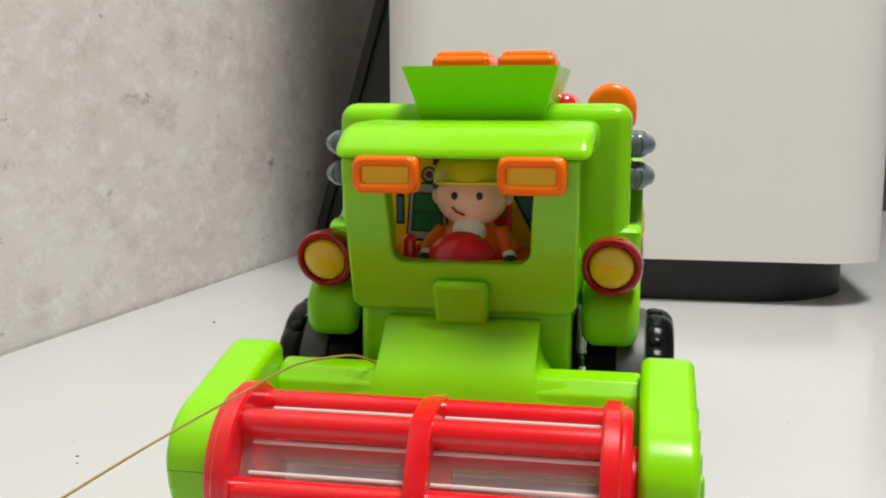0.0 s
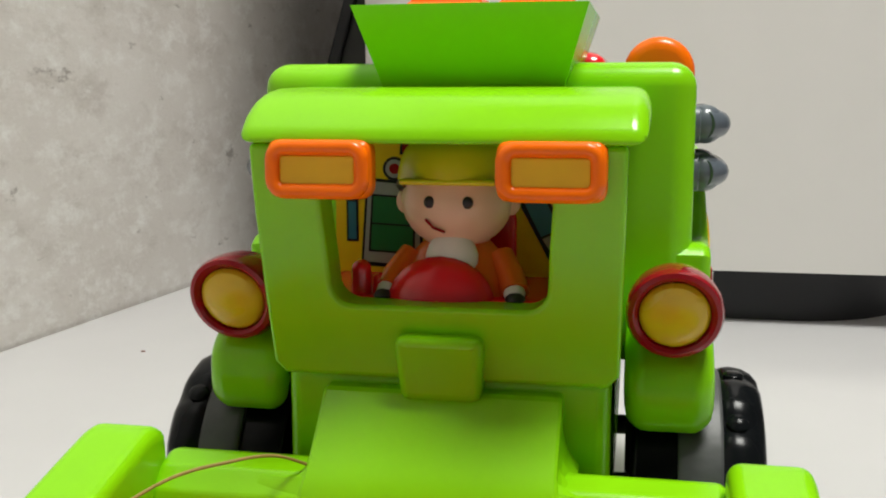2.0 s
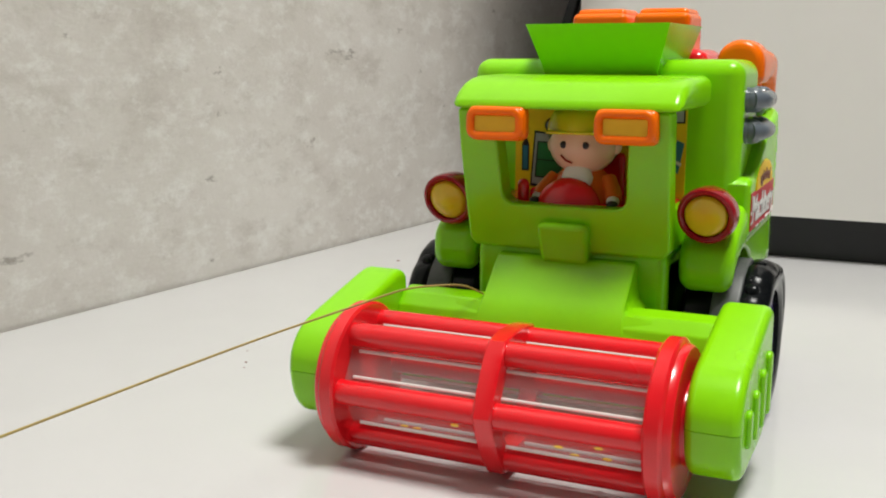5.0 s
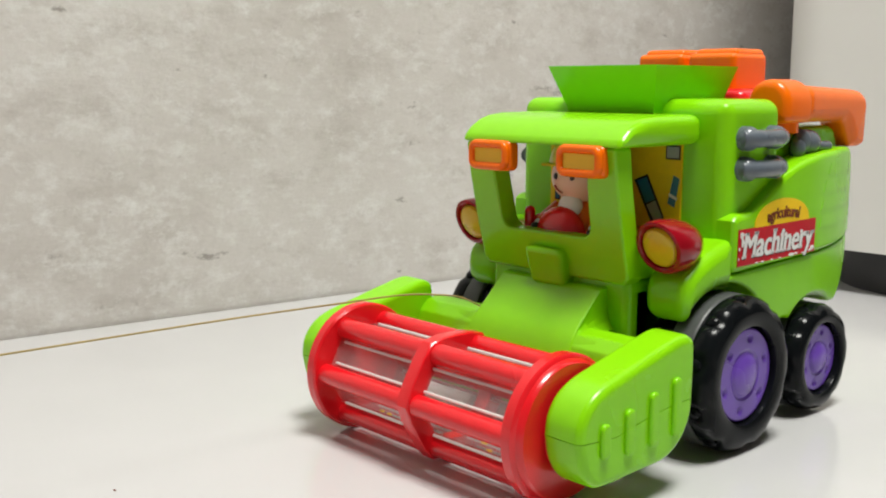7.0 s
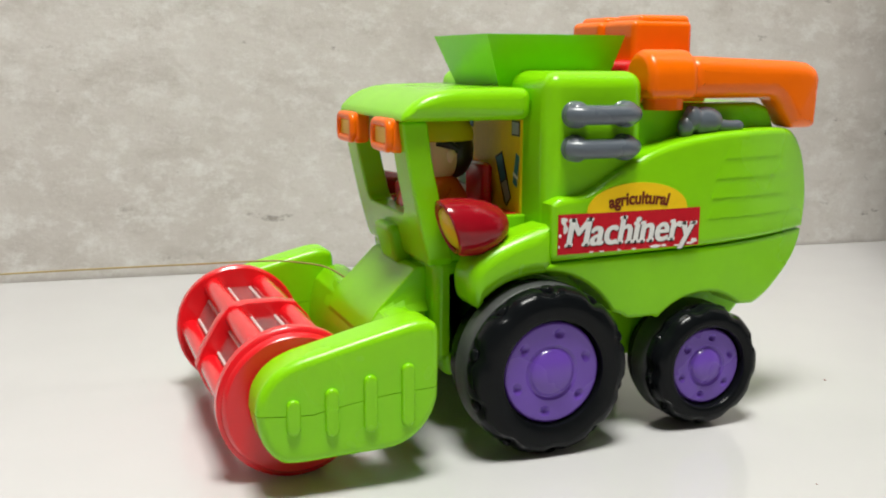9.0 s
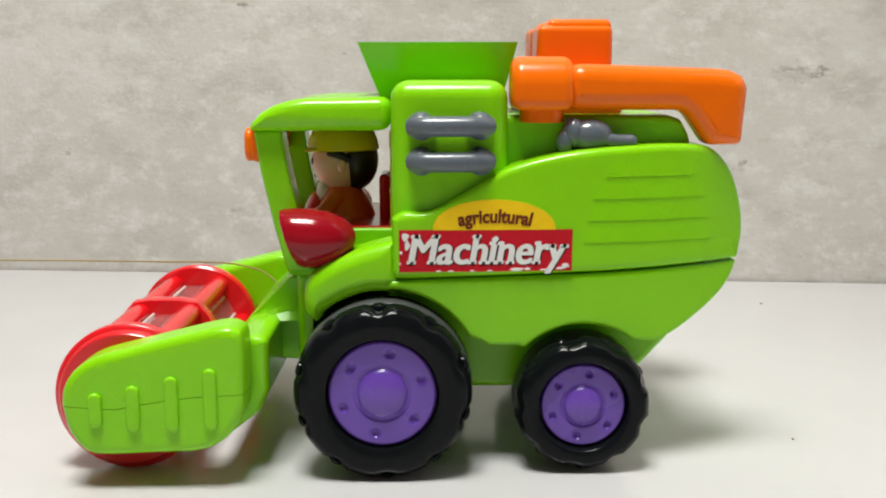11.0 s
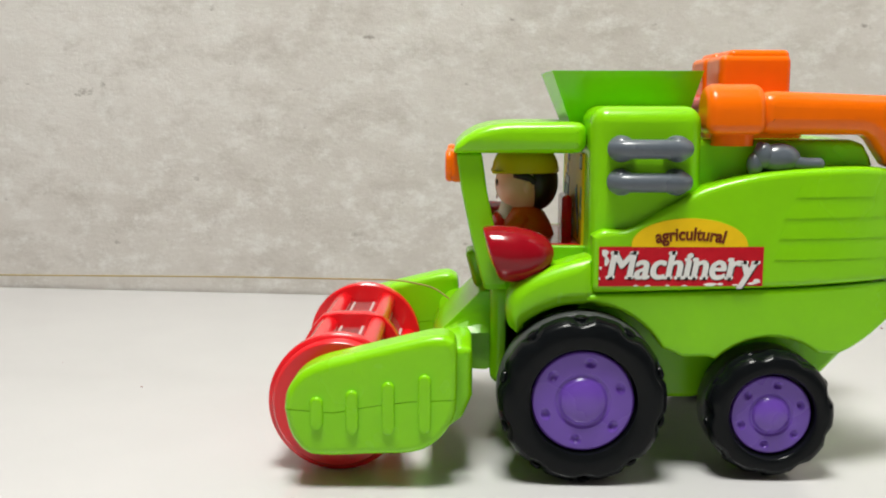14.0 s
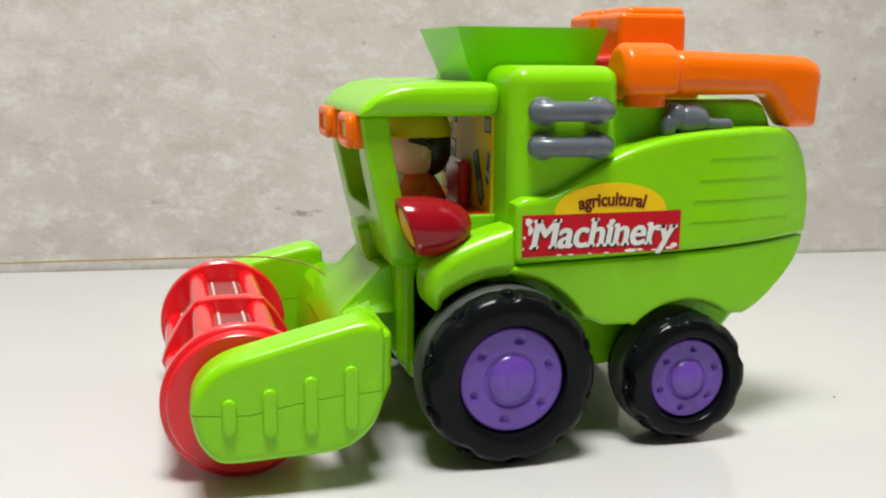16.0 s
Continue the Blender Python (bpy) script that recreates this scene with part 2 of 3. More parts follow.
def slab(outline, y0, y1, r=0.0, seg=2):
    """An (x, z) outline in millimetres drawn out along y."""
    bm = prism([(x, z) for x, z in outline], y0, y1, r, seg)
    for v in bm.verts:
        v.co = (v.co.y, v.co.x, v.co.z)
    bmesh.ops.recalc_face_normals(bm, faces=bm.faces)
    return bm


def lathe(profile, axis="x", seg=40, at=(0, 0, 0)):
    """Turned body: (along, radius) pairs in millimetres round an axis through at."""
    bm = bmesh.new()
    rings = []
    for s, rad in profile:
        ring = []
        for k in range(seg if rad > 1e-6 else 1):
            a = 2 * math.pi * k / seg
            u, v = rad * math.cos(a), rad * math.sin(a)
            p = {"x": (s, u, v), "y": (u, s, v), "z": (u, v, s)}[axis]
            ring.append(bm.verts.new([(c + o) * MM for c, o in zip(p, at)]))
        rings.append(ring)
    for a, b in zip(rings, rings[1:]):
        n = max(len(a), len(b))
        for k in range(n):
            q = [a[k % len(a)], a[(k + 1) % len(a)], b[(k + 1) % len(b)], b[k % len(b)]]
            q = [v for i, v in enumerate(q) if v not in q[:i]]
            if len(q) > 2:
                bm.faces.new(q)
    for ring in (rings[0], rings[-1]):
        if len(ring) > 2:
            bm.faces.new(ring)
    return bm


def ball(c, r, scale=(1, 1, 1), seg=24):
    bm = bmesh.new()
    bmesh.ops.create_uvsphere(bm, u_segments=seg, v_segments=seg // 2, radius=r * MM)
    for v in bm.verts:
        v.co = Vector((v.co.x * scale[0], v.co.y * scale[1], v.co.z * scale[2])) + Vector(c) * MM
    return bm


def tube(points, r, seg=12):
    """A round bar of radius r along points, in millimetres."""
    bm = bmesh.new()
    pts = [Vector(p) * MM for p in points]
    rings = []
    for i, p in enumerate(pts):
        d = (pts[min(i + 1, len(pts) - 1)] - pts[max(i - 1, 0)]).normalized()
        u = d.orthogonal().normalized()
        if rings:
            u = (last - d * last.dot(d)).normalized()
        last = u
        w = d.cross(u)
        rings.append([bm.verts.new(p + (u * math.cos(2 * math.pi * k / seg) + w * math.sin(2 * math.pi * k / seg)) * r * MM) for k in range(seg)])
    for a, b in zip(rings, rings[1:]):
        for k in range(seg):
            bm.faces.new((a[k], a[(k + 1) % seg], b[(k + 1) % seg], b[k]))
    bm.faces.new(rings[0])
    bm.faces.new(rings[-1])
    return bm


def merge(*bms):
    out = bmesh.new()
    for i, b in enumerate(bms):
        bm, idx = b if isinstance(b, tuple) else (b, 0)
        me = bpy.data.meshes.new("tmp")
        for f in bm.faces:
            f.material_index = idx
        bmesh.ops.recalc_face_normals(bm, faces=bm.faces)
        bm.to_mesh(me)
        bm.free()
        out.from_mesh(me)
        bpy.data.meshes.remove(me)
    return out


def flip(bm):
    """Mirror across the plane x = 0."""
    for v in bm.verts:
        v.co.x = -v.co.x
    bmesh.ops.reverse_faces(bm, faces=bm.faces)
    return bm


def turned(bm, m):
    bmesh.ops.transform(bm, matrix=m, verts=bm.verts)
    return bm


def arc(cy, cz, r, a0, a1, n=10):
    return [(cy + r * math.cos(radians(a0 + (a1 - a0) * i / n)), cz + r * math.sin(radians(a0 + (a1 - a0) * i / n))) for i in range(n + 1)]


# ---- the room ----
def wall(name, a, b, z0, z1, thick, mat, label):
    """A wall from a to b (metres), its seen face on the line and its thickness to the right of the way from a to b."""
    a, b = Vector((*a, 0)), Vector((*b, 0))
    d = (b - a).normalized()
    n = Vector((d.y, -d.x, 0)) * thick
    bm = bmesh.new()
    lo = [bm.verts.new(p + Vector((0, 0, z0))) for p in (a, b, b + n, a + n)]
    hi = [bm.verts.new(p + Vector((0, 0, z1))) for p in (a, b, b + n, a + n)]
    bm.faces.new(lo)
    bm.faces.new(hi)
    for i in range(4):
        bm.faces.new((lo[i], lo[(i + 1) % 4], hi[(i + 1) % 4], hi[i]))
    return tagged(part(name, bm, mat), label, "wall", kind="structure")


Y_SOUTH, Y_NORTH, X_EAST, Z_FLOOR, Z_CEIL = -1.9, 1.35, 2.0, -0.74, 1.75
WALL_X0, WALL_SLOPE = -0.284, 0.098


def wall_x(y):
    return WALL_X0 + WALL_SLOPE * y


wall("wall_west", (wall_x(Y_NORTH), Y_NORTH), (wall_x(Y_SOUTH), Y_SOUTH), Z_FLOOR, Z_CEIL, 0.12, PLASTER, "grey concrete-look wall covering with mottled stains and pits")
# The north wall's colour carries the shade; its real paint is unknown.
wall("wall_north", (X_EAST, Y_NORTH), (wall_x(Y_NORTH), Y_NORTH), Z_FLOOR, Z_CEIL, 0.12, BOUNCE_CUT, "back wall with shade put into its near-black colour")
wall("wall_east", (X_EAST, Y_SOUTH), (X_EAST, Y_NORTH), Z_FLOOR, Z_CEIL, 0.12, FILL_CUT, "unseen wall, greyed to hold down fill light")
wall("wall_south", (wall_x(Y_SOUTH), Y_SOUTH), (X_EAST, Y_SOUTH), Z_FLOOR, Z_CEIL, 0.12, FILL_CUT, "unseen wall, greyed to hold down fill light")
tagged(part("floor", box(-700, 2300, -2200, 1700, -840, -740), WOODFLOOR), "brown floor below the desk", "floor", kind="structure")
tagged(part("ceiling", box(-700, 2300, -2200, 1700, 1750, 1850), PAINT), "plain white ceiling", "ceiling", kind="structure")

light_fixture = tagged(empty("ceiling_light", (0, 0, 0)), "square white ceiling light panel that is switched on", "ceiling light")
part("frame", merge(box(170, 570, -320, -300, 1502, 1752, 2), box(170, 570, 60, 80, 1502, 1752, 2), box(170, 190, -300, 60, 1502, 1752, 2), box(550, 570, -300, 60, 1502, 1752, 2)), PAINT, light_fixture)
part("diffuser", box(190, 550, -300, 60, 1508, 1514), GLOW, light_fixture, "glowing white diffuser")

desk = tagged(empty("desk"), "white glossy laminate desk against the grey wall", "desk")


DESK_Z = -0.0016


def desk_top():
    bm = bmesh.new()
    out = [(wall_x(-0.95) + 0.002, -0.95), (0.52, -0.95), (0.52, 0.95), (wall_x(0.95) + 0.002, 0.95)]
    lo = [bm.verts.new((x, y, -0.028)) for x, y in out]
    hi = [bm.verts.new((x, y, DESK_Z)) for x, y in out]
    bm.faces.new(lo)
    bm.faces.new(hi)
    for i in range(4):
        bm.faces.new((lo[i], lo[(i + 1) % 4], hi[(i + 1) % 4], hi[i]))
    return bevel(bm, 2, 3)


part("desktop", desk_top(), WHITE_DESK, desk)
for lx, ly in ((-180, -880), (460, -880), (-160, 880), (460, 880)):
    part("leg", box(lx - 20, lx + 20, ly - 20, ly + 20, -740, -27, 3), PAINT, desk)

# ---- the appliance behind the toy ----
appliance = tagged(empty("air_purifier"), "white rounded box appliance on a recessed black base", "appliance")


def rounded_tower(x0, x1, y0, y1, z0, z1, r, edge):
    bm = bmesh.new()
    out = []
    for cx, cy, a0 in ((x1 - r, y1 - r, 0), (x0 + r, y1 - r, 90), (x0 + r, y0 + r, 180), (x1 - r, y0 + r, 270)):
        out += arc(cx, cy, r, a0, a0 + 90, 12)
    lo = [bm.verts.new((x * MM, y * MM, z0 * MM)) for x, y in out]
    hi = [bm.verts.new((x * MM, y * MM, z1 * MM)) for x, y in out]
    bm.faces.new(lo)
    bm.faces.new(hi)
    n = len(out)
    for i in range(n):
        bm.faces.new((lo[i], lo[(i + 1) % n], hi[(i + 1) % n], hi[i]))
    return bevel(bm, edge, 4, 50)


part("case", rounded_tower(-122, 214, 312, 632, 28, 700, 42, 8), CASE, appliance)
part("base", rounded_tower(-98, 198, 328, 612, -1.6, 32, 75, 3), DARK, appliance, "recessed black base")

board = tagged(empty("leaning_board"), "dark board with a black edge leaning between wall and appliance", "board")
part("panel", slab([(-226, -1.6), (-126, -1.6), (-126, 345)], 500, 512, 1), CHARCOAL, board, "dark charcoal board panel")
part("edge_strip", slab([(-233, -1.6), (-224, -1.6), (-126, 338), (-126, 372)], 494, 514, 2), DARK, board, "black edge strip")
# Black wedge added where dark shadow fills the gap by the appliance.
part("low_wedge", slab([(-190, -1.6), (-126, -1.6), (-126, 170)], 478, 492, 2), DARK, board, "black wedge standing in for the dark shadow beside the appliance")


# ---- the toy combine harvester ----
toy = tagged(empty("toy_combine_harvester"), "lime green plastic toy combine harvester with purple wheels", "toy")


def both(name, make, mat, label=""):
    return [part(name, make(), mat, toy, label), part(name, flip(make()), mat, toy, label)]


# chassis and body
part("chassis", prism([(-40, 30), (-38, 20.5), (34, 21), (80, 28), (91, 40), (96, 60), (-40, 62)], -36, 36, 3), GREEN, toy)
part("grain_tank", box(-53.5, 53.5, -8, 31.2, 58, 131, 6, 5), GREEN, toy)
part("rear_body", prism([(28, 60), (28, 119.2), (86, 119.2), (90.5, 117.6), (93, 113), (96, 104), (99, 80), (95, 60)], -44.5, 44.5, 2.2), GREEN, toy)


def smooth_path(points, n=6):
    """Catmull-Rom points through an open outline."""
    pts = [Vector(p) for p in points]
    out = []
    for i in range(len(pts) - 1):
        p0, p1, p2, p3 = pts[max(i - 1, 0)], pts[i], pts[i + 1], pts[min(i + 2, len(pts) - 1)]
        for k in range(n):
            t = k / n
            out.append(tuple(0.5 * ((2 * p1) + (p2 - p0) * t + (2 * p0 - 5 * p1 + 4 * p2 - p3) * t * t + (3 * p1 - p0 - 3 * p2 + p3) * t ** 3)))
    return out + [tuple(pts[-1])]


def rounded_rear(bm, start=50.0, depth=15.5):
    """Draw the flanks in towards the tail, as the moulding does."""
    for y in range(int(start), 114, 4):
        bmesh.ops.bisect_plane(bm, geom=bm.verts[:] + bm.edges[:] + bm.faces[:], plane_co=(0, y * MM, 0), plane_no=(0, 1, 0))
    for v in bm.verts:
        f = max(0.0, (v.co.y / MM - start) / 62.0)
        v.co.x *= 1 - depth / 58.0 * f ** 2
    return bm


def side_panel():
    top = smooth_path([(-7.5, 85.5), (-3.5, 87.8), (5.5, 88.3), (17.6, 95.2), (31.5, 102.6), (49.8, 107.4), (70, 109.4), (91, 109.8), (101, 107.8), (108.4, 100), (112.6, 89), (113.8, 79), (112.4, 69.6)], 5)
    return prism(top + [(50, 67.2), (-7.5, 65.2)], 40, 58, 2.4, 4)


def lower_panel():
    back = smooth_path([(112.0, 68.7), (110.2, 63.8), (105.4, 57.4), (95.5, 49.6), (88, 45), (82, 42.6)], 4)
    rear_arch = arc(56.8, 22.4, 27.2, 50, 136, 10)
    mid = [(35, 42.3), (25, 42.3), (22, 44)]
    front_arch = arc(-10.8, 28.6, 33.4, 30, 95, 10)
    return prism(back + rear_arch + mid + front_arch + [(-13.5, 64.4)], 38, 57.2, 1.4, 3)




both("side_panel", lambda: rounded_rear(side_panel()), GREEN)
both("lower_panel", lambda: rounded_rear(lower_panel()), GREEN)


def fender():
    top = smooth_path([(-33.4, 50.0), (-36.6, 53), (-37.6, 59), (-36, 65.4), (-30, 70.3), (-22, 73.8), (-14.6, 76.3), (-5.5, 78.6)], 5)
    return prism(top + [(-5.5, 63.8)] + arc(-10.8, 28.6, 32.1, 86, 130, 8) + [(-31.0, 52.6)], 38.5, 58, 5.0, 5)


both("front_fender", fender, GREEN)


def stripe(y0, y1, z):
    """A louvre lip that stands out at its lower edge and runs flush above."""
    bm = prism([(y0, z - 0.4), (y1, z - 0.4), (y1 - 2.0, z + 4.6), (y0 + 2.4, z + 4.6)], 57.2, 58.22, 0.0)
    for v in bm.verts:
        if v.co.z > (z + 2) * MM and v.co.x > 0.0575:
            v.co.x = 0.05806
    return bm


for y0, y1, z in ((63.0, 95.4, 99.9), (59.2, 98.4, 92.6), (57.4, 100.2, 85.4), (56.2, 101.0, 78.0)):
    both("louvre", lambda: rounded_rear(stripe(y0, y1, z)), GREEN)


def handle(z):
    bar = tube([(55.6, -0.4, z), (57.9, 1.8, z), (58.7, 5, z), (58.7, 18.9, z), (57.9, 22.3, z), (55.6, 24.5, z)], 3.4, 16)
    knobs = [ball((55.8, y, z), 4.7, (1.0, 1, 1)) for y in (2.3, 21.8)]
    base = [lathe([(52, 4.7), (54.4, 4.7), (55.0, 4.2)], "x", 24, (0, y, z)) for y in (2.2, 21.5)]
    return merge(bar, *knobs, *base)


for z in (116.2, 104.6):
    both("grab_handle", lambda: handle(z), GREY, "slate grey grab handle")


def exhaust():
    return merge(ball((48.6, 58.8, 112.6), 6.0, (0.9, 1.3, 0.92)), ball((49.6, 53.2, 113.6), 4.4, (0.9, 0.9, 1.1)), ball((49.6, 50.4, 110.6), 3.4, (1.0, 0.9, 1.3)), ball((49.6, 52.0, 117.0), 1.7), tube([(50, 62, 111.6), (50.6, 68, 110.8), (50.8, 72.2, 110.8)], 2.3), ball((50.8, 72.2, 110.8), 2.3))


both("exhaust", exhaust, GREY, "slate grey moulded exhaust")


# cab
def shear(bm, top=114.0, y_top=-55.6, y_low=-45.4, z_low=64.0):
    """Lean a slab drawn at y = 0 along the raked, slightly bowed front of the cab."""
    for v in bm.verts:
        f = (top - v.co.z / MM) / (top - z_low)
        v.co.y += (y_top + (y_low - y_top) * f ** 1.35) * MM
    return bm


def cab_front():
    lower = arc(-18.4, 84.0, 4.6, 180, 270, 6)
    right = arc(18.4, 84.0, 4.6, 270, 360, 6)
    steps = [(-24.8 + 1.9 * (113.8 - z) / 28, z) for z in (113.8, 106, 98, 92)]
    outline = [(-38.6, 113.8), (-38.4, 100), (-38, 80), (-37.7, 65), (-35.4, 62.4), (35.4, 62.4), (37.7, 65), (38, 80), (38.4, 100), (38.6, 113.8)]
    outline += [(-x, z) for x, z in steps] + right[::-1] + lower[::-1] + steps[::-1]
    return shear(slab(outline, 0, 9.5, 1.2, 3))


part("cab_front", cab_front(), GREEN, toy, "cab front with a square windscreen opening")
both("cab_side", lambda: prism([(-43, 63.8), (-40.5, 79.4), (-6, 79.4), (-6, 63.8)], 33.5, 36.8, 0.8), GREEN)
part("cab_column", box(-36, 36, -42.6, -6, 26, 64.5, 3.5, 4), GREEN, toy)
roof_profile = [(-57.0, 113.8), (-56.0, 116.6), (-52.6, 120.0), (-48.0, 122.6), (-43, 124.1), (-36.8, 124.9), (-8.2, 125.3), (-8.2, 113.8)]


def roof():
    bm = prism(roof_profile, -41.0, 42.8, 3.8, 4)
    return bm


part("cab_roof", roof(), GREEN, toy)
part("nose_badge", shear(slab([(-9.4, 73.4), (-8.6, 58.2), (8.8, 58.2), (9.8, 73.4)], -4.4, 6, 2.2, 4)), GREEN, toy, "blank rounded nose tile")


def top_light(x0, x1):
    ring = slab([(x0, 102.6), (x1, 102.6), (x1, 114.8), (x0, 114.8)], -58.2, -51.4, 2.4, 4)
    return ring


for x0, x1 in ((-34.0, -12.0), (13.0, 34.8)):
    lamp_part = part("roof_light", top_light(x0, x1), ORANGE, toy, "orange framed amber roof light")
    inset = slab([(x0 + 3.2, 105.2), (x1 - 3.2, 105.2), (x1 - 3.2, 111.5), (x0 + 3.2, 111.5)], -58.45, -57.4, 0.3, 2)
    part("light_lens", inset, AMBER, lamp_part, "amber lens")
    loop = []
    for cx, cz, a0 in ((x1 - 4.2, 110.6, 0), (x0 + 4.2, 110.6, 90), (x0 + 4.2, 106.8, 180), (x1 - 4.2, 106.8, 270)):
        loop += [(px, -58.2, pz) for px, pz in arc(cx, cz, 2.5, a0, a0 + 90, 6)]
    rim = tube(loop + loop[:2], 1.6, 12)
    part("rim", rim, ORANGE, lamp_part)


def cowled(bm):
    """Slant the open front, the top lip foremost, and set the lamp beside the cab."""
    for v in bm.verts:
        v.co.y -= v.co.z * 0.34 * max(0.0, 1 - max(0.0, v.co.y) / 0.018)
    return turned(bm, Matrix.Translation((0.0487, -0.0418, 0.0780)))


def headlight_shell():
    prof = [(1.6, 0), (1.6, 7.2), (-0.6, 7.8), (-1.2, 8.6), (-0.8, 9.6), (0.8, 10.1), (4, 10.3), (9, 10.0), (13.5, 8.9), (17.5, 7.0), (20.2, 4.4), (21.4, 2.0), (21.7, 0)]
    return cowled(lathe(prof, "y", 40))


def headlight_lens():
    return cowled(lathe([(2.2, 7.4), (0.2, 7.3), (-0.9, 6.4), (-1.6, 4.4), (-2.0, 2.2), (-2.1, 0)], "y", 36))


for shell in both("headlight", headlight_shell, CRIMSON, "dark red bullet headlight"):
    mirror = shell.data.vertices[0].co.x < 0
    part("lens", flip(headlight_lens()) if mirror else headlight_lens(), LENS, shell, "round yellow lens")

# hopper on the roof
def hopper():
    bm = bmesh.new()
    rings = []
    for x, y0, y1, z in ((21.5, -12.6, 31.0, 124.5), (27.6, -20.2, 36.0, 144.0), (25.4, -17.8, 33.6, 144.0), (19.6, -10.4, 29.0, 126.5)):
        rings.append([bm.verts.new(((1.2 + sx * x) * MM, y * MM, z * MM)) for sx, y in ((-1, y0), (0, y0 - 0.9), (1, y0), (1, y1), (-1, y1))])
    for a, b in zip(rings, rings[1:]):
        for k in range(5):
            bm.faces.new((a[k], a[(k + 1) % 5], b[(k + 1) % 5], b[k]))
    bm.faces.new(rings[0])
    bm.faces.new(rings[-1])
    return bevel(bm, 0.85, 3, 20)


part("hopper", hopper(), GREEN, toy, "open funnel-shaped hopper")

# orange buttons and unloading pipe
part("button_base", box(-31, 31, 37, 74, 117, 135, 5, 4), RED, toy, "rounded red button base")
for x0, x1 in ((-29.0, -4.8), (-1.8, 22.0)):
    part("button", merge(box(x0, x1, 43.5, 70.5, 130, 150.2, 2.6, 4), box(x0 + 1.2, x1 - 1.2, 47, 70.2, 140, 152.2, 2.4, 4)), ORANGE, toy, "orange rounded push button")

pipe_head = slab([(35.4, 121.0), (54.6, 121.0)] + arc(45, 129.2, 9.6, 0, 180, 16), 32.2, 53.0, 3.4, 4)
pipe_tube = prism([(50, 121), (89, 121), (91.5, 119.2), (98, 110), (100, 109.2), (109.5, 109.2), (110.8, 110.5), (112, 128), (110.5, 132), (106, 134.2), (100, 134.8), (50, 136.6)], 37.0, 53.2, 5.5, 5)
for v in pipe_tube.verts:
    v.co.x -= max(0.0, v.co.y - 0.055) * 0.06
part("unloading_pipe", merge(pipe_head, pipe_tube), ORANGE, toy, "orange unloading pipe with a bent spout")
part("pipe_pivot", lathe([(117, 7.5), (121.5, 7.5)], "z", 28, (45, 43, 0)), ORANGE, toy)

# harvesting header
part("header_beam", prism([(-49.5, 45.6), (-54, 46.6), (-59.5, 45.2), (-63.6, 41), (-66, 33), (-67, 22), (-67, 13), (-62, 13), (-53, 20), (-49.5, 28)], -60, 60, 2.6), GREEN, toy)


def chute():
    """A sloping flat-topped feeder that flares where it meets the beam."""
    bm = bmesh.new()
    rows = [(-39, 60.6, 26), (-45.4, 60.2, 26), (-46.8, 59.6, 26), (-51, 55.4, 26.4), (-55, 51.4, 27.6), (-58.4, 48.0, 30), (-60.6, 45.9, 32.5), (-62.6, 43.4, 33), (-64.4, 39.9, 33), (-65.6, 36.0, 33)]
    rings = []
    for y, z, low_wedge in rows:
        w = 25.4 + max(0.0, (48.5 - z)) * 0.12
        low = min(44.5, z - 1.6)
        side = [(w, z), (w + 0.6, z - 0.5)]
        for k in range(1, 6):
            u = k / 5
            side.append((w + 0.6 + max(1.0, low_wedge + 3.0 - w) * u ** 4, (z - 0.5) * (1 - u) + low * u))
        pts = [(-x, q) for x, q in side[::-1]] + side
        rings.append([bm.verts.new((x * MM, y * MM, q * MM)) for x, q in pts])
    for a, b in zip(rings, rings[1:]):
        for k in range(len(a) - 1):
            bm.faces.new((a[k], a[k + 1], b[k + 1], b[k]))
        bm.faces.new((a[-1], a[0], b[0], b[-1]))
    bm.faces.new(rings[0])
    bm.faces.new(rings[-1])
    return merge(bm, prism([(-38, 46), (-60, 44), (-60, 30), (-44, 29), (-38, 32)], -26, 26, 0.9))


part("feeder_chute", chute(), GREEN, toy, smooth=12)
SEAM = [(-114.6, 27.2), (-104.6, 26.6), (-97, 26.2), (-90, 27.6), (-79.4, 29.2), (-71.2, 30.2), (-63, 30.6), (-55.1, 30.8)]


def on_seam(y, z):
    """None off the seam; on it the way to draw in: none along it, inwards at its two ends."""
    if abs(z - float(np.interp(y, [p[0] for p in SEAM], [p[1] for p in SEAM]))) > 0.45:
        return None
    return 1.0 if y < SEAM[0][0] + 0.6 else -1.0 if y > SEAM[-1][0] - 0.6 else 0.0


def plate_upper():
    top = smooth_path([(-114.6, 27.32), (-113.6, 33.4), (-109.6, 39.2), (-103, 43.2), (-92, 46.2), (-71, 51.4), (-62.2, 53.2), (-57.4, 52.4), (-55, 48.4), (-55.1, 30.92)], 4)
    return prism(top + [(y, z + 0.12) for y, z in SEAM[-2:0:-1]], 58.8, 75.1, 3.0, 4, on_seam)


def plate_lower():
    low = smooth_path([(-55.1, 30.68), (-55.6, 25.6), (-58.2, 19.8), (-63, 14.8), (-70.6, 11.6), (-86, 10.9), (-102, 10.4), (-108, 12.2), (-112.6, 18.4), (-114.6, 27.08)], 4)
    return prism(low + [(y, z - 0.12) for y, z in SEAM[1:-1]], 58.8, 75.1, 3.0, 4, on_seam)


def slot(y, z0, z1):
    out = arc(y, z1 - 2.2, 2.2, 0, 180, 8) + arc(y, z0 + 2.2, 2.2, 180, 360, 8)
    return prism(out, 74.4, 76.6, 1.0, 3)


for make in (plate_upper, plate_lower):
    both("header_plate", make, GREEN, "half of a rounded header end plate")
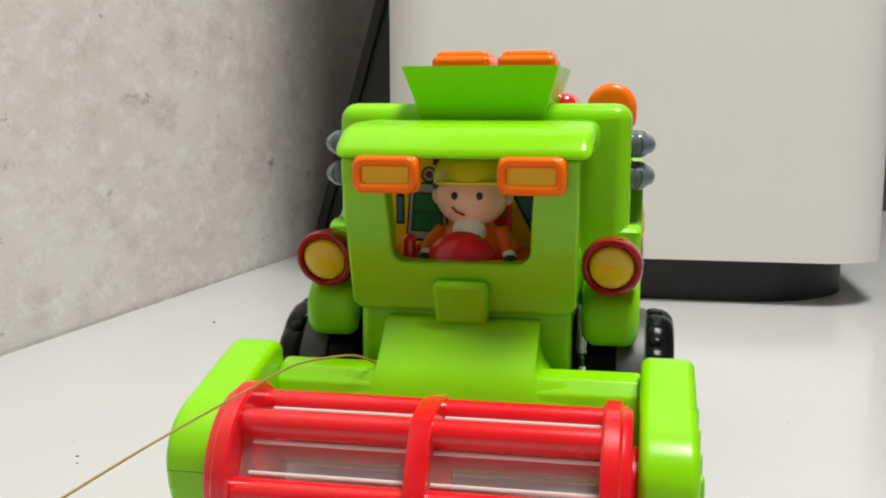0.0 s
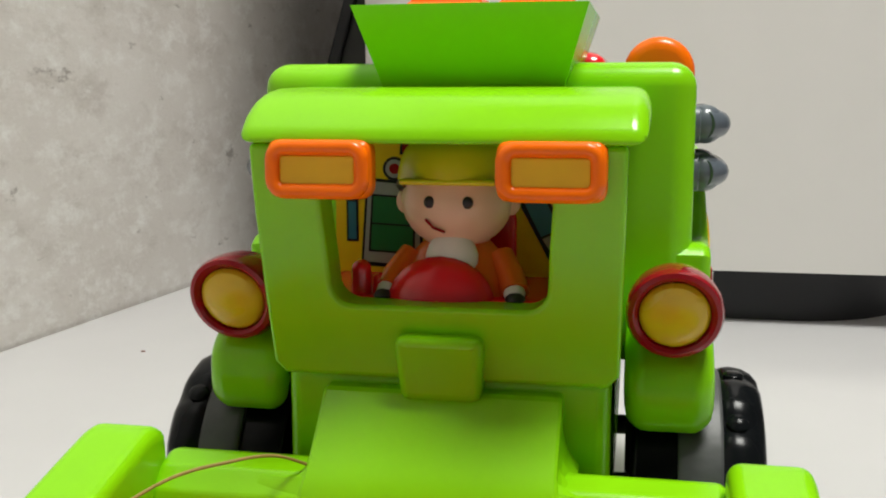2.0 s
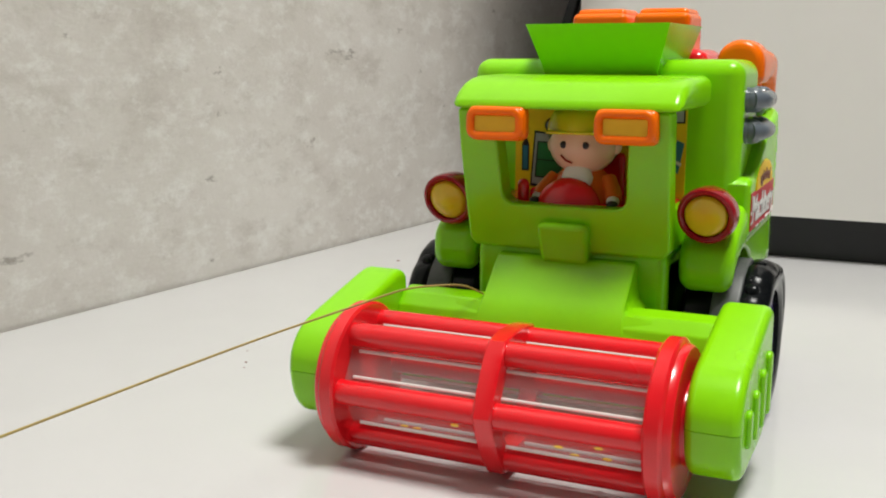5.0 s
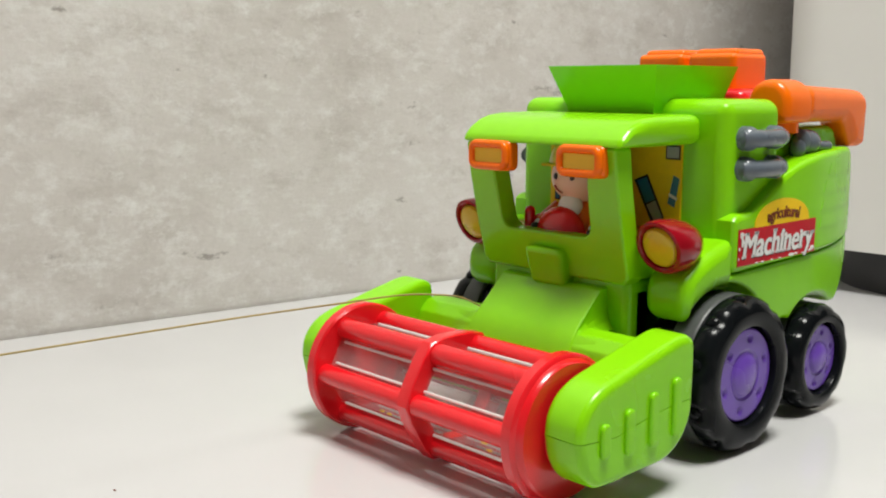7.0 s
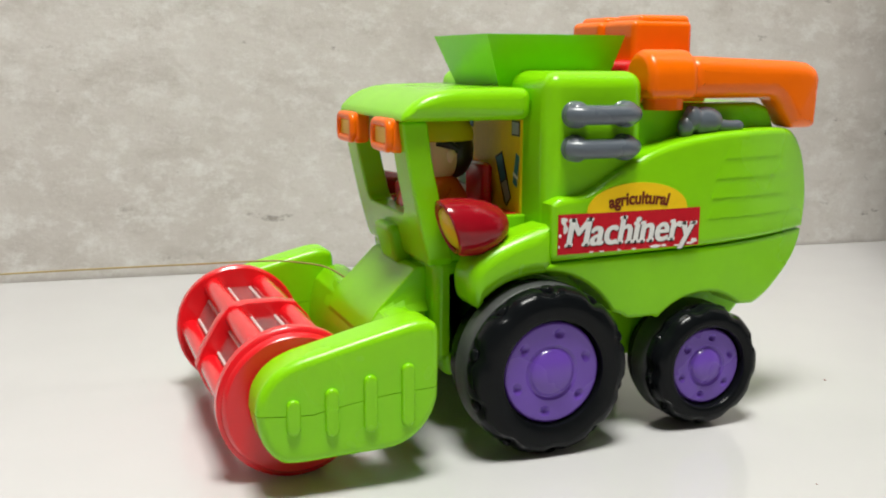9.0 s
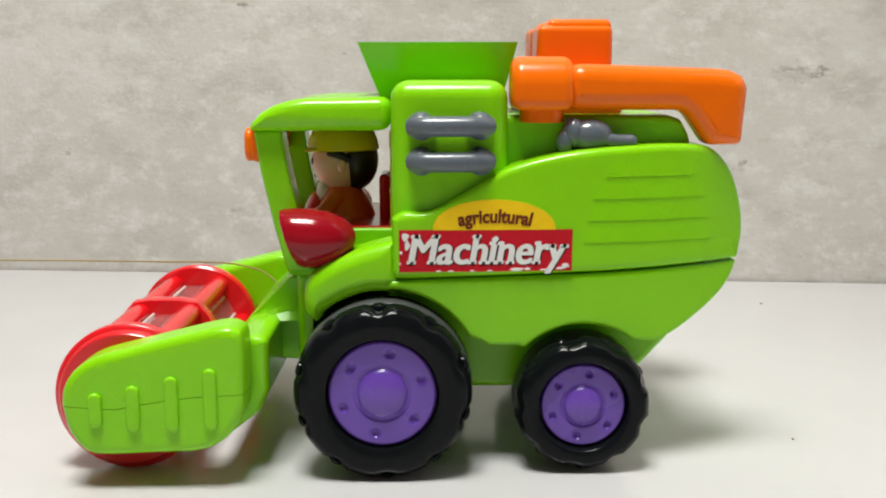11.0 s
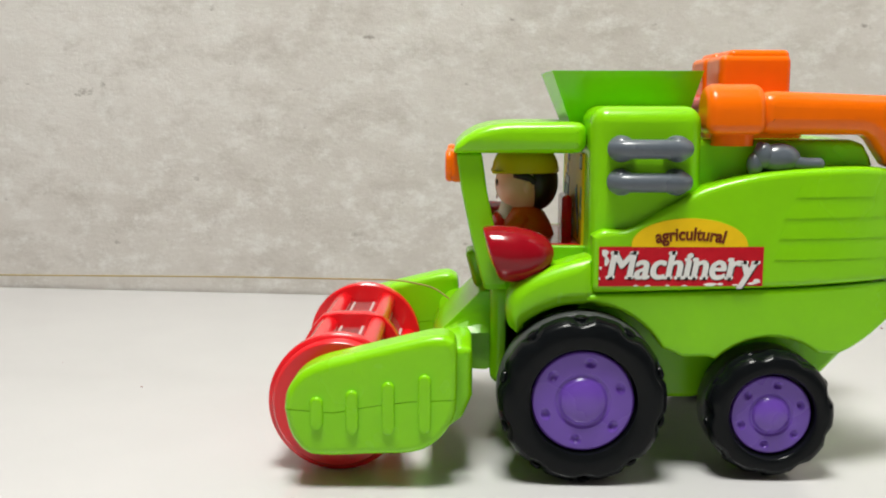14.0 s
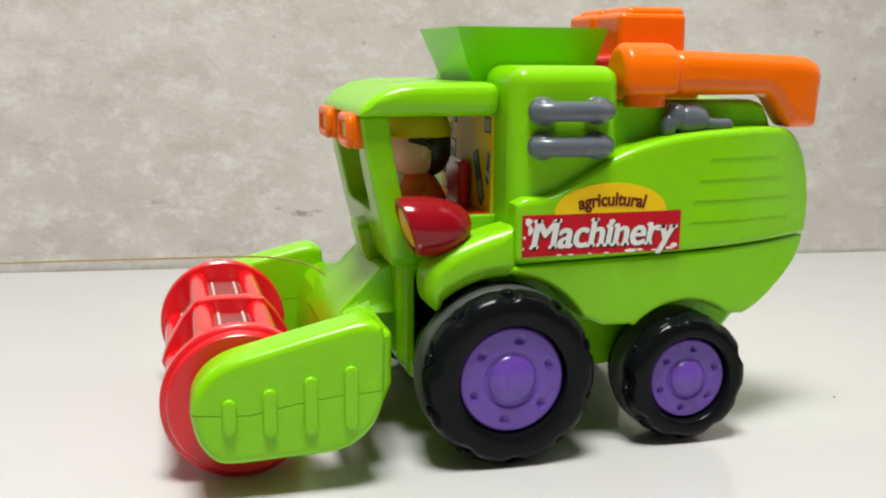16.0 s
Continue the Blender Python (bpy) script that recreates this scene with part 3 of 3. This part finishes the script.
for y, z0, z1 in ((-103.2, 20.4, 32.0), (-91.0, 18.8, 34.4), (-78.5, 18.6, 37.4), (-66.0, 19.2, 40.0)):
    both("plate_rib", lambda: slot(y, z0, z1), GREEN)

# reel
RY, RZ = -98.3, 23.9


def drum():
    """A clear tube with six flat windows between the bars and rounded corners under them."""
    bm = bmesh.new()
    rings = []
    for x, q in ((-51.6, 1.0), (48.9, 1.0), (48.9, 0.95), (-51.6, 0.95)):
        ring = []
        for k in range(6):
            for da, r in ((-13, 17.6), (-8, 18.0), (0, 18.1), (8, 18.0), (13, 17.6)):
                a = radians(60 + 60 * k + da)
                ring.append(bm.verts.new((x * MM, (RY - r * q * math.cos(a)) * MM, (RZ + r * q * math.sin(a)) * MM)))
        rings.append(ring)
    n = len(rings[0])
    for a, b in zip(rings, rings[1:] + rings[:1]):
        for k in range(n):
            bm.faces.new((a[k], a[(k + 1) % n], b[(k + 1) % n], b[k]))
    return bm


reel_drum = part("reel_drum", drum(), CLEAR, toy, "clear flat-sided plastic drum", smooth=20)
reel_drum.visible_shadow = False
# Highlights along the window edges, put in as thin pale tubes.
for k in range(6):
    for da in (-15.5, 15.5):
        a = radians(60 + 60 * k + da)
        y, z = RY - 17.5 * math.cos(a), RZ + 17.5 * math.sin(a)
        for x0, x1 in ((-48.6, -3.4), (3.6, 48.8)):
            part("glint_line", tube([(x0, y, z), (x1, y, z)], 0.6, 8), GLINT, reel_drum)


def flange():
    return lathe([(49.2, 17), (49.2, 24.7), (50.0, 25.5), (53.8, 25.5), (54.6, 24.7), (54.8, 23.9), (56.4, 23.5), (57.2, 22.7), (57.5, 13.0), (59.6, 12.6), (59.6, 0)], "x", 56, (0, RY, RZ))


part("reel_flange", flange(), RED, toy)
part("reel_flange", turned(flip(flange()), Matrix.Translation((-0.0028, 0, 0))), RED, toy)
for k in range(6):
    a = radians(60 + 60 * k)
    y, z = RY - 19.6 * math.cos(a), RZ + 19.6 * math.sin(a)
    part("reel_bar", tube([(-52.5, y, z), (50, y, z)], 4.1, 16), RED, toy)


def hoop():
    bm = bmesh.new()
    rings = []
    for x, r in ((-3.0, 17.2), (-3.0, 24.4), (-2.4, 24.9), (2.6, 24.9), (3.2, 24.4), (3.2, 17.2)):
        ring = []
        for k in range(24):
            a = radians(60 + 15 * k)
            rr = r * (1 - 0.055 * (k % 4 != 0) - 0.03 * (k % 4 == 2))
            ring.append(bm.verts.new((x * MM, (RY - rr * math.cos(a)) * MM, (RZ + rr * math.sin(a)) * MM)))
        rings.append(ring)
    for a, b in zip(rings, rings[1:] + rings[:1]):
        for k in range(24):
            bm.faces.new((a[k], a[(k + 1) % 24], b[(k + 1) % 24], b[k]))
    return bm


part("reel_hoop", hoop(), RED, toy, "red centre hoop round the reel")
grain_rng = random.Random(4)
beads = merge(*[ball((x + grain_rng.uniform(-1, 1), RY + grain_rng.uniform(-5, 5), RZ - 15.0 + grain_rng.uniform(0, 0.8)), 0.7, (2.4, 1, 0.7), 8) for x in [-36, -31, -22, 17, 24, 28, 33]])
tagged(part("grain_beads", beads, SIGN_YELLOW, toy, "loose yellow grains inside the drum"), kind="stuff")


# wheels
def dimpled_disc(side, y, z, rad, turn, inset):
    """A wheel disc with a domed hub in a groove and six round dimples, as a polar sheet."""
    prof = [(1.0, 62.0), (1.0, 66.4), (0.985, 66.9), (0.96, 67.15)]
    prof += [(0.95 - 0.0125 * k, 67.2) for k in range(32)]
    prof += [(0.54, 67.15), (0.52, 66.85), (0.49, 66.7), (0.465, 66.85), (0.45, 67.4), (0.42, 67.9), (0.36, 68.5), (0.25, 69.0), (0.12, 69.2), (0.0, 69.25)]
    seg = 120
    bm = bmesh.new()
    rings = []
    for q, x in prof:
        ring = []
        for k in range(seg if q else 1):
            a = 2 * math.pi * k / seg
            u, w = rad * q * math.cos(a), rad * q * math.sin(a)
            dx = 0.0
            if 0.55 < q < 0.96:
                for h in range(6):
                    b = radians(60 * h + turn)
                    d = math.hypot(u - rad * 0.77 * math.cos(b), w - rad * 0.77 * math.sin(b)) / (rad * 0.10)
                    dx -= 1.3 * max(0.0, 1 - d * d) if d < 1 else 0.0
            ring.append(bm.verts.new(((x + dx - inset) * side * MM, (y + u) * MM, (z + w) * MM)))
        rings.append(ring)
    for a, b in zip(rings, rings[1:]):
        for k in range(seg):
            quad = [a[k], a[(k + 1) % seg], b[(k + 1) % len(b)], b[k % len(b)]]
            quad = [v for i, v in enumerate(quad) if v not in quad[:i]]
            bm.faces.new(quad)
    bm.faces.new(rings[0])
    return bm


def wheel(name, side, y, r, rim_r, z, lobes, turn, inset=0.0):
    prof_in = [(50.6, r * 0.60), (50.6, r * 0.975), (51.6, r), (59.4, r), (60.4, r * 0.975), (60.4, r * 0.6)]
    tyre = part(name, lathe([((q - inset) * side, w) for q, w in prof_in], "x", 64, (0, y, z)), TREAD, toy, "black toy wheel with a charcoal inner tread")
    edge, shoulder = max(40.4 - inset, 38.4), 50.8 - inset
    back = [(edge, r * 0.5), (edge, r * 0.90), (edge + 1.5, r * 0.93), (shoulder, r * 0.93), (shoulder, r * 0.5)]
    part("inner_tread", lathe([(q * side, w) for q, w in back], "x", 56, (0, y, z)), BLACK, tyre)
    bm = bmesh.new()
    seg = lobes * 8
    prof = [(59.8, r * 0.6), (59.8, r * 0.965), (61.2, r * 0.99), (63.2, r), (65.8, r * 0.988), (68.0, r * 0.95), (69.4, r * 0.895), (70.0, r * 0.80), (69.9, r * 0.70), (69.0, rim_r + 0.9), (63.0, rim_r + 0.4), (63.0, r * 0.3)]
    rings = []
    for s, q in prof:
        ring = []
        for k in range(seg):
            a = 2 * math.pi * k / seg + radians(turn)
            w = max(0.0, math.cos(lobes * (a - radians(turn)))) ** 1.5
            fade = max(0.0, min(1.0, (q / r - 0.84) / 0.10))
            qq = q - fade * w * r * 0.050
            ring.append(bm.verts.new(((s - inset) * side * MM, (y + qq * math.cos(a)) * MM, (z + qq * math.sin(a)) * MM)))
        rings.append(ring)
    for a, b in zip(rings, rings[1:]):
        for k in range(seg):
            bm.faces.new((a[k], a[(k + 1) % seg], b[(k + 1) % seg], b[k]))
    bm.faces.new(rings[0])
    bm.faces.new(rings[-1])
    part("outer_tread", bm, BLACK, tyre, "glossy black lobed outer tread", smooth=50)
    for k in range(lobes):
        a = 2 * math.pi * (k + 0.5) / lobes + radians(turn)
        stud = lathe([(-0.5, r * 0.085), (0.35, r * 0.08), (0.9, r * 0.055), (1.0, 0)], "y", 14)
        m = Matrix.Translation(((63.6 - inset) * side * MM, y * MM, z * MM)) @ Matrix.Rotation(a - math.pi / 2, 4, "X") @ Matrix.Translation((0, (r * 0.968) * MM, 0))
        part("stud", turned(stud, m), BLACK, tyre)
    rim = part("rim", dimpled_disc(side, y, z, rim_r, turn, inset), PURPLE, tyre, "purple wheel disc with a domed hub and six dimples", smooth=80)
    return tyre


for side in (1, -1):
    wheel("front_wheel", side, -10.8, 30.0, 18.0, 28.6, 10, 20)
    wheel("rear_wheel", side, 56.8, 23.0, 14.3, 22.2, 9, 20, 6.5)
part("front_axle", tube([(-40, -10.4, 28.4), (40, -10.4, 28.4)], 3), DARK, toy)
part("rear_axle", tube([(-40, 56.6, 22.0), (40, 56.6, 22.0)], 3), DARK, toy)

# cab interior
part("cab_tray", box(-33, 33, -41, -8.5, 64, 79.6, 1.5), RED, toy, "red cab floor tray")
part("dashboard", ball((-1.5, -38.5, 78), 11.5, (1.05, 0.45, 0.92)), RED, toy, "domed red dashboard")
part("gear_lever", merge(tube([(-19.8, -37, 77), (-19.8, -37, 85.0)], 2.2), ball((-19.8, -37, 85.0), 2.2), tube([(-15.6, -36, 77), (-15.6, -36, 82.4)], 1.8), ball((-15.6, -36, 82.4), 1.8)), RED, toy, "stubby red levers")
part("seat_back", box(-8, 12, -14, -10, 78, 96, 2), RED, toy, "red seat back")


def flat(outline, y0, y1):
    return slab(outline, y0, y1, 0.0)


poster = part("sticker_backdrop", box(-34, 34, -8.9, -7.9, 79, 113.5), SIGN_YELLOW, toy, "yellow sticker with drawn tools")
part("drawing", flat([(-27.6, 81.0), (-11.8, 80.2), (-11.4, 102.0), (-26.0, 103.0)], -9.05, -8.85), SIGN_BLACK, poster)
part("drawing", flat([(-26.9, 82.0), (-12.6, 81.2), (-12.2, 101.2), (-25.4, 102.2)], -9.15, -8.95), STICK_GREY, poster)
part("drawing", flat([(-25.6, 84.6), (-13.8, 84.0), (-13.4, 98.4), (-24.6, 99.0)], -9.25, -9.05), SIGN_BLACK, poster)
part("drawing", flat([(-25.0, 85.1), (-14.3, 84.5), (-13.9, 97.9), (-24.1, 98.5)], -9.35, -9.15), STICK_GREEN, poster)
part("drawing", flat([(-24.8, 91.5), (-14.1, 91.0), (-14.1, 91.4), (-24.8, 91.9)], -9.45, -9.25), SIGN_BLACK, poster)
for cx, cz, r, m in ((-18.8, 105.3, 3.0, SIGN_BLACK), (-18.8, 105.3, 2.3, STICK_GREY), (-18.8, 105.3, 1.3, CRIMSON)):
    part("drawing", lathe([(-8.9 - 0.1 * (3.4 - r), r), (-8.8, r)], "y", 20, (cx, 0, cz)), m, poster)
part("drawing", flat([(-31.2, 87), (-28.2, 87), (-28.2, 97.5), (-29.7, 101), (-31.2, 97.5)], -9.1, -8.9), SIGN_BLACK, poster)
part("drawing", flat([(-30.7, 87.6), (-28.7, 87.6), (-28.7, 97), (-30.7, 97)], -9.2, -9.0), STICK_TEAL, poster)
part("drawing", flat([(11.6, 98.4), (18.0, 101.0), (26.6, 84.2), (22.6, 80.6), (20.4, 82.0)], -9.1, -8.9), SIGN_BLACK, poster)
part("drawing", flat([(13.0, 98.2), (17.6, 100.0), (22.0, 91.2), (17.6, 89.2)], -9.2, -9.0), STICK_TEAL, poster)
part("drawing", flat([(17.9, 88.7), (22.2, 90.7), (25.8, 84.4), (22.6, 81.6)], -9.2, -9.0), STICK_GREY, poster)
part("drawing", flat([(28.0, 90), (31.4, 88.6), (33.4, 100), (30.6, 101.2)], -9.1, -8.9), STICK_TEAL, poster)
part("drawing", flat([(28.6, 93), (32.4, 91.4), (32.6, 92.6), (28.8, 94.2)], -9.2, -9.0), SIGN_WHITE, poster)
part("drawing", flat([(26.5, 107.4), (33.4, 107.4), (33.4, 113), (26.5, 113)], -9.1, -8.9), SIGN_BLACK, poster)
part("drawing", flat([(27.1, 108), (32.8, 108), (32.8, 112.4), (27.1, 112.4)], -9.2, -9.0), STICK_GREY, poster)
part("drawing", flat([(-17.5, 108.8), (-11, 108.4), (-10.6, 113), (-17.1, 113.3)], -9.1, -8.9), SIGN_BLACK, poster)
part("drawing", flat([(-16.8, 109.4), (-14.6, 109.3), (-14.4, 112.6), (-16.6, 112.7)], -9.2, -9.0), CRIMSON, poster)
part("drawing", flat([(-13.8, 109.2), (-11.6, 109.1), (-11.4, 112.4), (-13.6, 112.5)], -9.2, -9.0), STICK_TEAL, poster)

# ---- the driver figure ----
CX, CY, HZ = 0.4, -28.6, 99.9


def doll():
    pieces = [
        (ball((CX, CY, HZ), 12.2, (1.03, 0.95, 0.90), 32), 0),
        (ball((CX - 12.2, CY + 1, HZ - 0.5), 2.6, (0.8, 0.7, 1.1), 14), 0),
        (ball((CX + 12.2, CY + 1, HZ - 0.5), 2.6, (0.8, 0.7, 1.1), 14), 0),
        (lathe([(104.4, 13.0), (104.8, 13.6), (106.0, 13.5), (108.5, 13.0), (111, 12.0), (112.8, 10.6), (113.6, 8.4), (113.7, 0)], "z", 32, (CX, CY + 0.6, 0)), 1),
        (turned(box(-10.5, 10.5, -14.6, -6, 104.3, 105.6, 0.6), Matrix.Translation((CX * MM, (CY + 1.5) * MM, 0))), 1),
        (ball((CX, CY + 5.4, HZ + 0.8), 11.8, (1.045, 0.72, 0.98), 28), 2),
        (tube([(CX + 10.2, CY - 4, HZ + 4.2), (CX + 12.6, CY + 0.5, HZ + 3.4), (CX + 12.2, CY + 3.5, HZ + 1.5)], 1.6), 2),
        (tube([(CX - 10.2, CY - 4, HZ + 4.2), (CX - 12.6, CY + 0.5, HZ + 3.4), (CX - 12.2, CY + 3.5, HZ + 1.5)], 1.6), 2),
        (turned(lathe([(76, 14.0), (80, 13.2), (84.5, 11.4), (88.5, 8.8), (92, 5.5)], "z", 28), Matrix.Translation((CX * MM, (CY + 0.5) * MM, 0)) @ Matrix.Diagonal((1.12, 0.9, 1, 1))), 3),
        (turned(ball((0, 0, 0), 6.0, (1.0, 0.62, 1.15), 18), Matrix.Translation((CX * MM, (CY - 6.4) * MM, 0.0872))), 4),
        (tube([(CX - 10, CY - 1, 87.5), (CX - 13.2, CY - 5, 83), (CX - 14.2, CY - 8, 80.6)], 3.2), 3),
        (tube([(CX + 10, CY - 1, 87.5), (CX + 13.2, CY - 5, 83), (CX + 14.2, CY - 8, 80.6)], 3.2), 3),
        (ball((CX - 14.2, CY - 8.6, 80.6), 2.5, (1, 1, 0.9), 12), 4),
        (ball((CX + 14.2, CY - 8.6, 80.6), 2.5, (1, 1, 0.9), 12), 4),
        (ball((CX - 14.6, CY - 10.6, 79.6), 2.3, (1, 1, 0.7), 12), 2),
        (ball((CX + 14.6, CY - 10.6, 79.6), 2.3, (1, 1, 0.7), 12), 2),
        (ball((CX - 4.2, CY - 10.9, HZ + 0.6), 1.25, (1, 0.4, 1.1), 12), 2),
        (ball((CX + 4.2, CY - 10.9, HZ + 0.6), 1.25, (1, 0.4, 1.1), 12), 2),
        (tube([(CX - 5.2, CY - 10.4, HZ - 3.2), (CX - 3.4, CY - 10.6, HZ - 5.0), (CX - 0.8, CY - 10.7, HZ - 5.9)], 0.32, 8), 5),
    ]
    return merge(*pieces)


tagged(part("toy_driver", doll(), [SKIN, HATY, HAIR, VEST, SHIRT, CRIMSON]), "small plastic driver figure with yellow helmet and orange vest", "figurine")


# ---- side stickers with lettering ----
def glyph(text, size, fat=0.0, lean=0.0, thick=0.0001):
    """Lettering as a mesh that starts at u = 0."""
    cu = bpy.data.curves.new("letters", "FONT")
    cu.body, cu.size, cu.align_x, cu.offset, cu.shear, cu.extrude = text, size, "LEFT", fat, lean, thick
    cu.resolution_u = 6
    ob = new("letters", cu)
    dg = bpy.context.evaluated_depsgraph_get()
    me = bpy.data.meshes.new_from_object(ob.evaluated_get(dg))
    bpy.data.objects.remove(ob)
    bpy.data.curves.remove(cu)
    return me


def reach(me):
    return max(v.co.x for v in me.vertices)


def slab_feet(char, size):
    """Short bars at the ends of a letter's stems, as a slab typeface has them: (u0, u1, v0, v1) before the slant."""
    me = glyph(char, size)
    top = max(v.co.y for v in me.vertices)
    bars = []
    for level, at, chars in ((0.0, 0.0, "Mhinr"), (top, top, "Mhy")):
        if char not in chars:
            continue
        us = sorted(v.co.x for v in me.vertices if abs(v.co.y - level) < 0.012 * size)
        groups = []
        for u in us:
            if groups and u - groups[-1][-1] < 0.14 * size:
                groups[-1].append(u)
            else:
                groups.append([u])
        for g in groups:
            low = at if at == 0.0 else at - 0.06 * size
            bars.append((g[0] - 0.04 * size, g[-1] + 0.04 * size, low, low + 0.06 * size))
    if char in "inr":
        x_high = 0.52 * size
        left = min(v.co.x for v in me.vertices)
        bars.append((left - 0.05 * size, left + 0.05 * size, x_high - 0.06 * size, x_high))
    bpy.data.meshes.remove(me)
    return bars


def letters(text, size, mat, parent, place, fat=0.0, lean=0.0, bend=0.0, name="lettering", stretch=1.0, thick=0.0001, feet=False):
    """Lettering on the side of the toy: u runs to the rear, v up, on the plane x, centred on place."""
    me = glyph(text, size, fat, lean, thick)
    half = reach(me) / 2
    me.name = name
    if feet:
        bm = bmesh.new()
        bm.from_mesh(me)
        bar_end = glyph("|", size)
        for i, char in enumerate(text):
            start = 0.0
            if i:
                before = glyph(text[:i] + "|", size)
                start = reach(before) - reach(bar_end)
                bpy.data.meshes.remove(before)
            for u0, u1, v0, v1 in slab_feet(char, size):
                lo = [bm.verts.new((start + u + lean * v, v, -thick)) for u, v in ((u0, v0), (u1, v0), (u1, v1), (u0, v1))]
                hi = [bm.verts.new((v.co.x, v.co.y, thick)) for v in lo]
                bm.faces.new(hi)
                bm.faces.new(lo[::-1])
                for k in range(4):
                    bm.faces.new((lo[k], lo[(k + 1) % 4], hi[(k + 1) % 4], hi[k]))
        bm.to_mesh(me)
        bm.free()
        bpy.data.meshes.remove(bar_end)
    x, y, z = place
    for v in me.vertices:
        u, w, d = (v.co.x - half) * stretch, v.co.y, v.co.z
        if bend:
            a = u / bend
            u, w = (bend + w) * math.sin(a), (bend + w) * math.cos(a) - bend
        v.co = (x + d, y + u, z + w)
    me.materials.clear()
    me.materials.append(mat)
    made = new(name, me)
    made.parent = parent
    return made


def side_sticker():
    plate = part("side_sticker", prism([(-5.2, 67.9), (52.3, 68.3), (52.4, 82.2), (-5.2, 82.0)], 57.95, 58.35, 0.0), SIGN_RED, toy, "worn red and yellow lettered sticker")
    dome_pts = [(6.1, 82.0)] + [(26.4 - 20.4 * math.cos(radians(a)), 82.0 + 10.2 * math.sin(radians(a)) ** 0.9) for a in range(8, 180, 8)] + [(46.9, 82.2)]
    part("sticker_dome", prism(dome_pts, 57.95, 58.40, 0.0), SIGN_YELLOW, plate)
    for k in range(8):
        du, dv = 0.00075 * math.cos(k * math.pi / 4), 0.00038 * math.sin(k * math.pi / 4)
        letters("Machinery", 0.0140, SIGN_BLACK, plate, (0.05838 + 0.000004 * k, 0.0240 + du, 0.0706 + dv), lean=0.2, stretch=0.89, thick=0.00004)
    for k, (du, dv) in enumerate(((0, 0), (0.00045, 0), (-0.00045, 0), (0, 0.00024), (0.0003, 0.0002), (-0.0003, -0.0002), (0.0002, -0.0002))):
        letters("Machinery", 0.0140, SIGN_WHITE, plate, (0.05852 + 0.000004 * k, 0.0238 + du, 0.0708 + dv), lean=0.2, stretch=0.89, thick=0.00004, feet=True)
    letters("agricultural", 0.0062, SIGN_BROWN, plate, (0.0585, 0.0266, 0.0846), fat=0.0002, lean=0.06, bend=0.062, stretch=0.86)
    rng = random.Random(11)
    for y, z, w, h in ((-3.2, 79.8, 2.6, 2.4), (-2.4, 77.0, 1.8, 3.2), (-4.6, 74.5, 0.8, 1.2), (-4.9, 70.8, 0.5, 0.9), (50.2, 70.2, 2.6, 1.8), (48.4, 69.2, 3.2, 0.8), (34, 68.9, 4.6, 1.2), (37.5, 69.0, 2.0, 0.7), (8, 68.3, 1.6, 0.4), (12, 68.3, 1.8, 0.4), (19, 68.4, 1.4, 0.4), (25, 68.4, 1.8, 0.4), (43, 68.7, 2.4, 0.6)):
        n = 11
        pts = [(y + w * (0.6 + 0.5 * rng.random()) * 0.6 * math.cos(2 * math.pi * k / n), z + h * (0.5 + 0.6 * rng.random()) * 0.6 * math.sin(2 * math.pi * k / n)) for k in range(n)]
        pts = [(max(-5.2, min(52.3, a)), max(67.95, min(82, b))) for a, b in pts]
        part("worn_patch", prism(pts, 58.3, 58.72, 0.0), SIGN_WHITE, plate)


side_sticker()

# ---- thread and crumbs on the desk ----
thread_pts = smooth_path([(-26, -58, 46.4), (-31, -65, 50.6), (-37, -73, 51.9), (-45, -86, 52.2), (-49, -115, 52.0), (-55, -165, 51.6), (-60, -240, 51), (-68, -380, 50), (-80, -640, 48)], 8)
tagged(part("thread", tube(thread_pts, 0.35, 8), THREAD), "thin golden thread tied over the harvester's header", "thread")
crumb_rng = random.Random(8)
for x, y, s in ((-55, -205, 0.5), (-196, 199, 0.8), (-150, -35, 0.5), (-146, -42, 0.35), (-160, -20, 0.3), (30, 140, 0.5), (120, 60, 0.3), (90, -210, 0.35), (-100, -260, 0.3)):
    tagged(part("crumb", ball((x, y, s * 0.35 - 1.6), s, (1.6, 1.0, 0.4), 8), SIGN_BROWN), "tiny dark crumb on the white desk", "crumb", "crumbs on the desk")
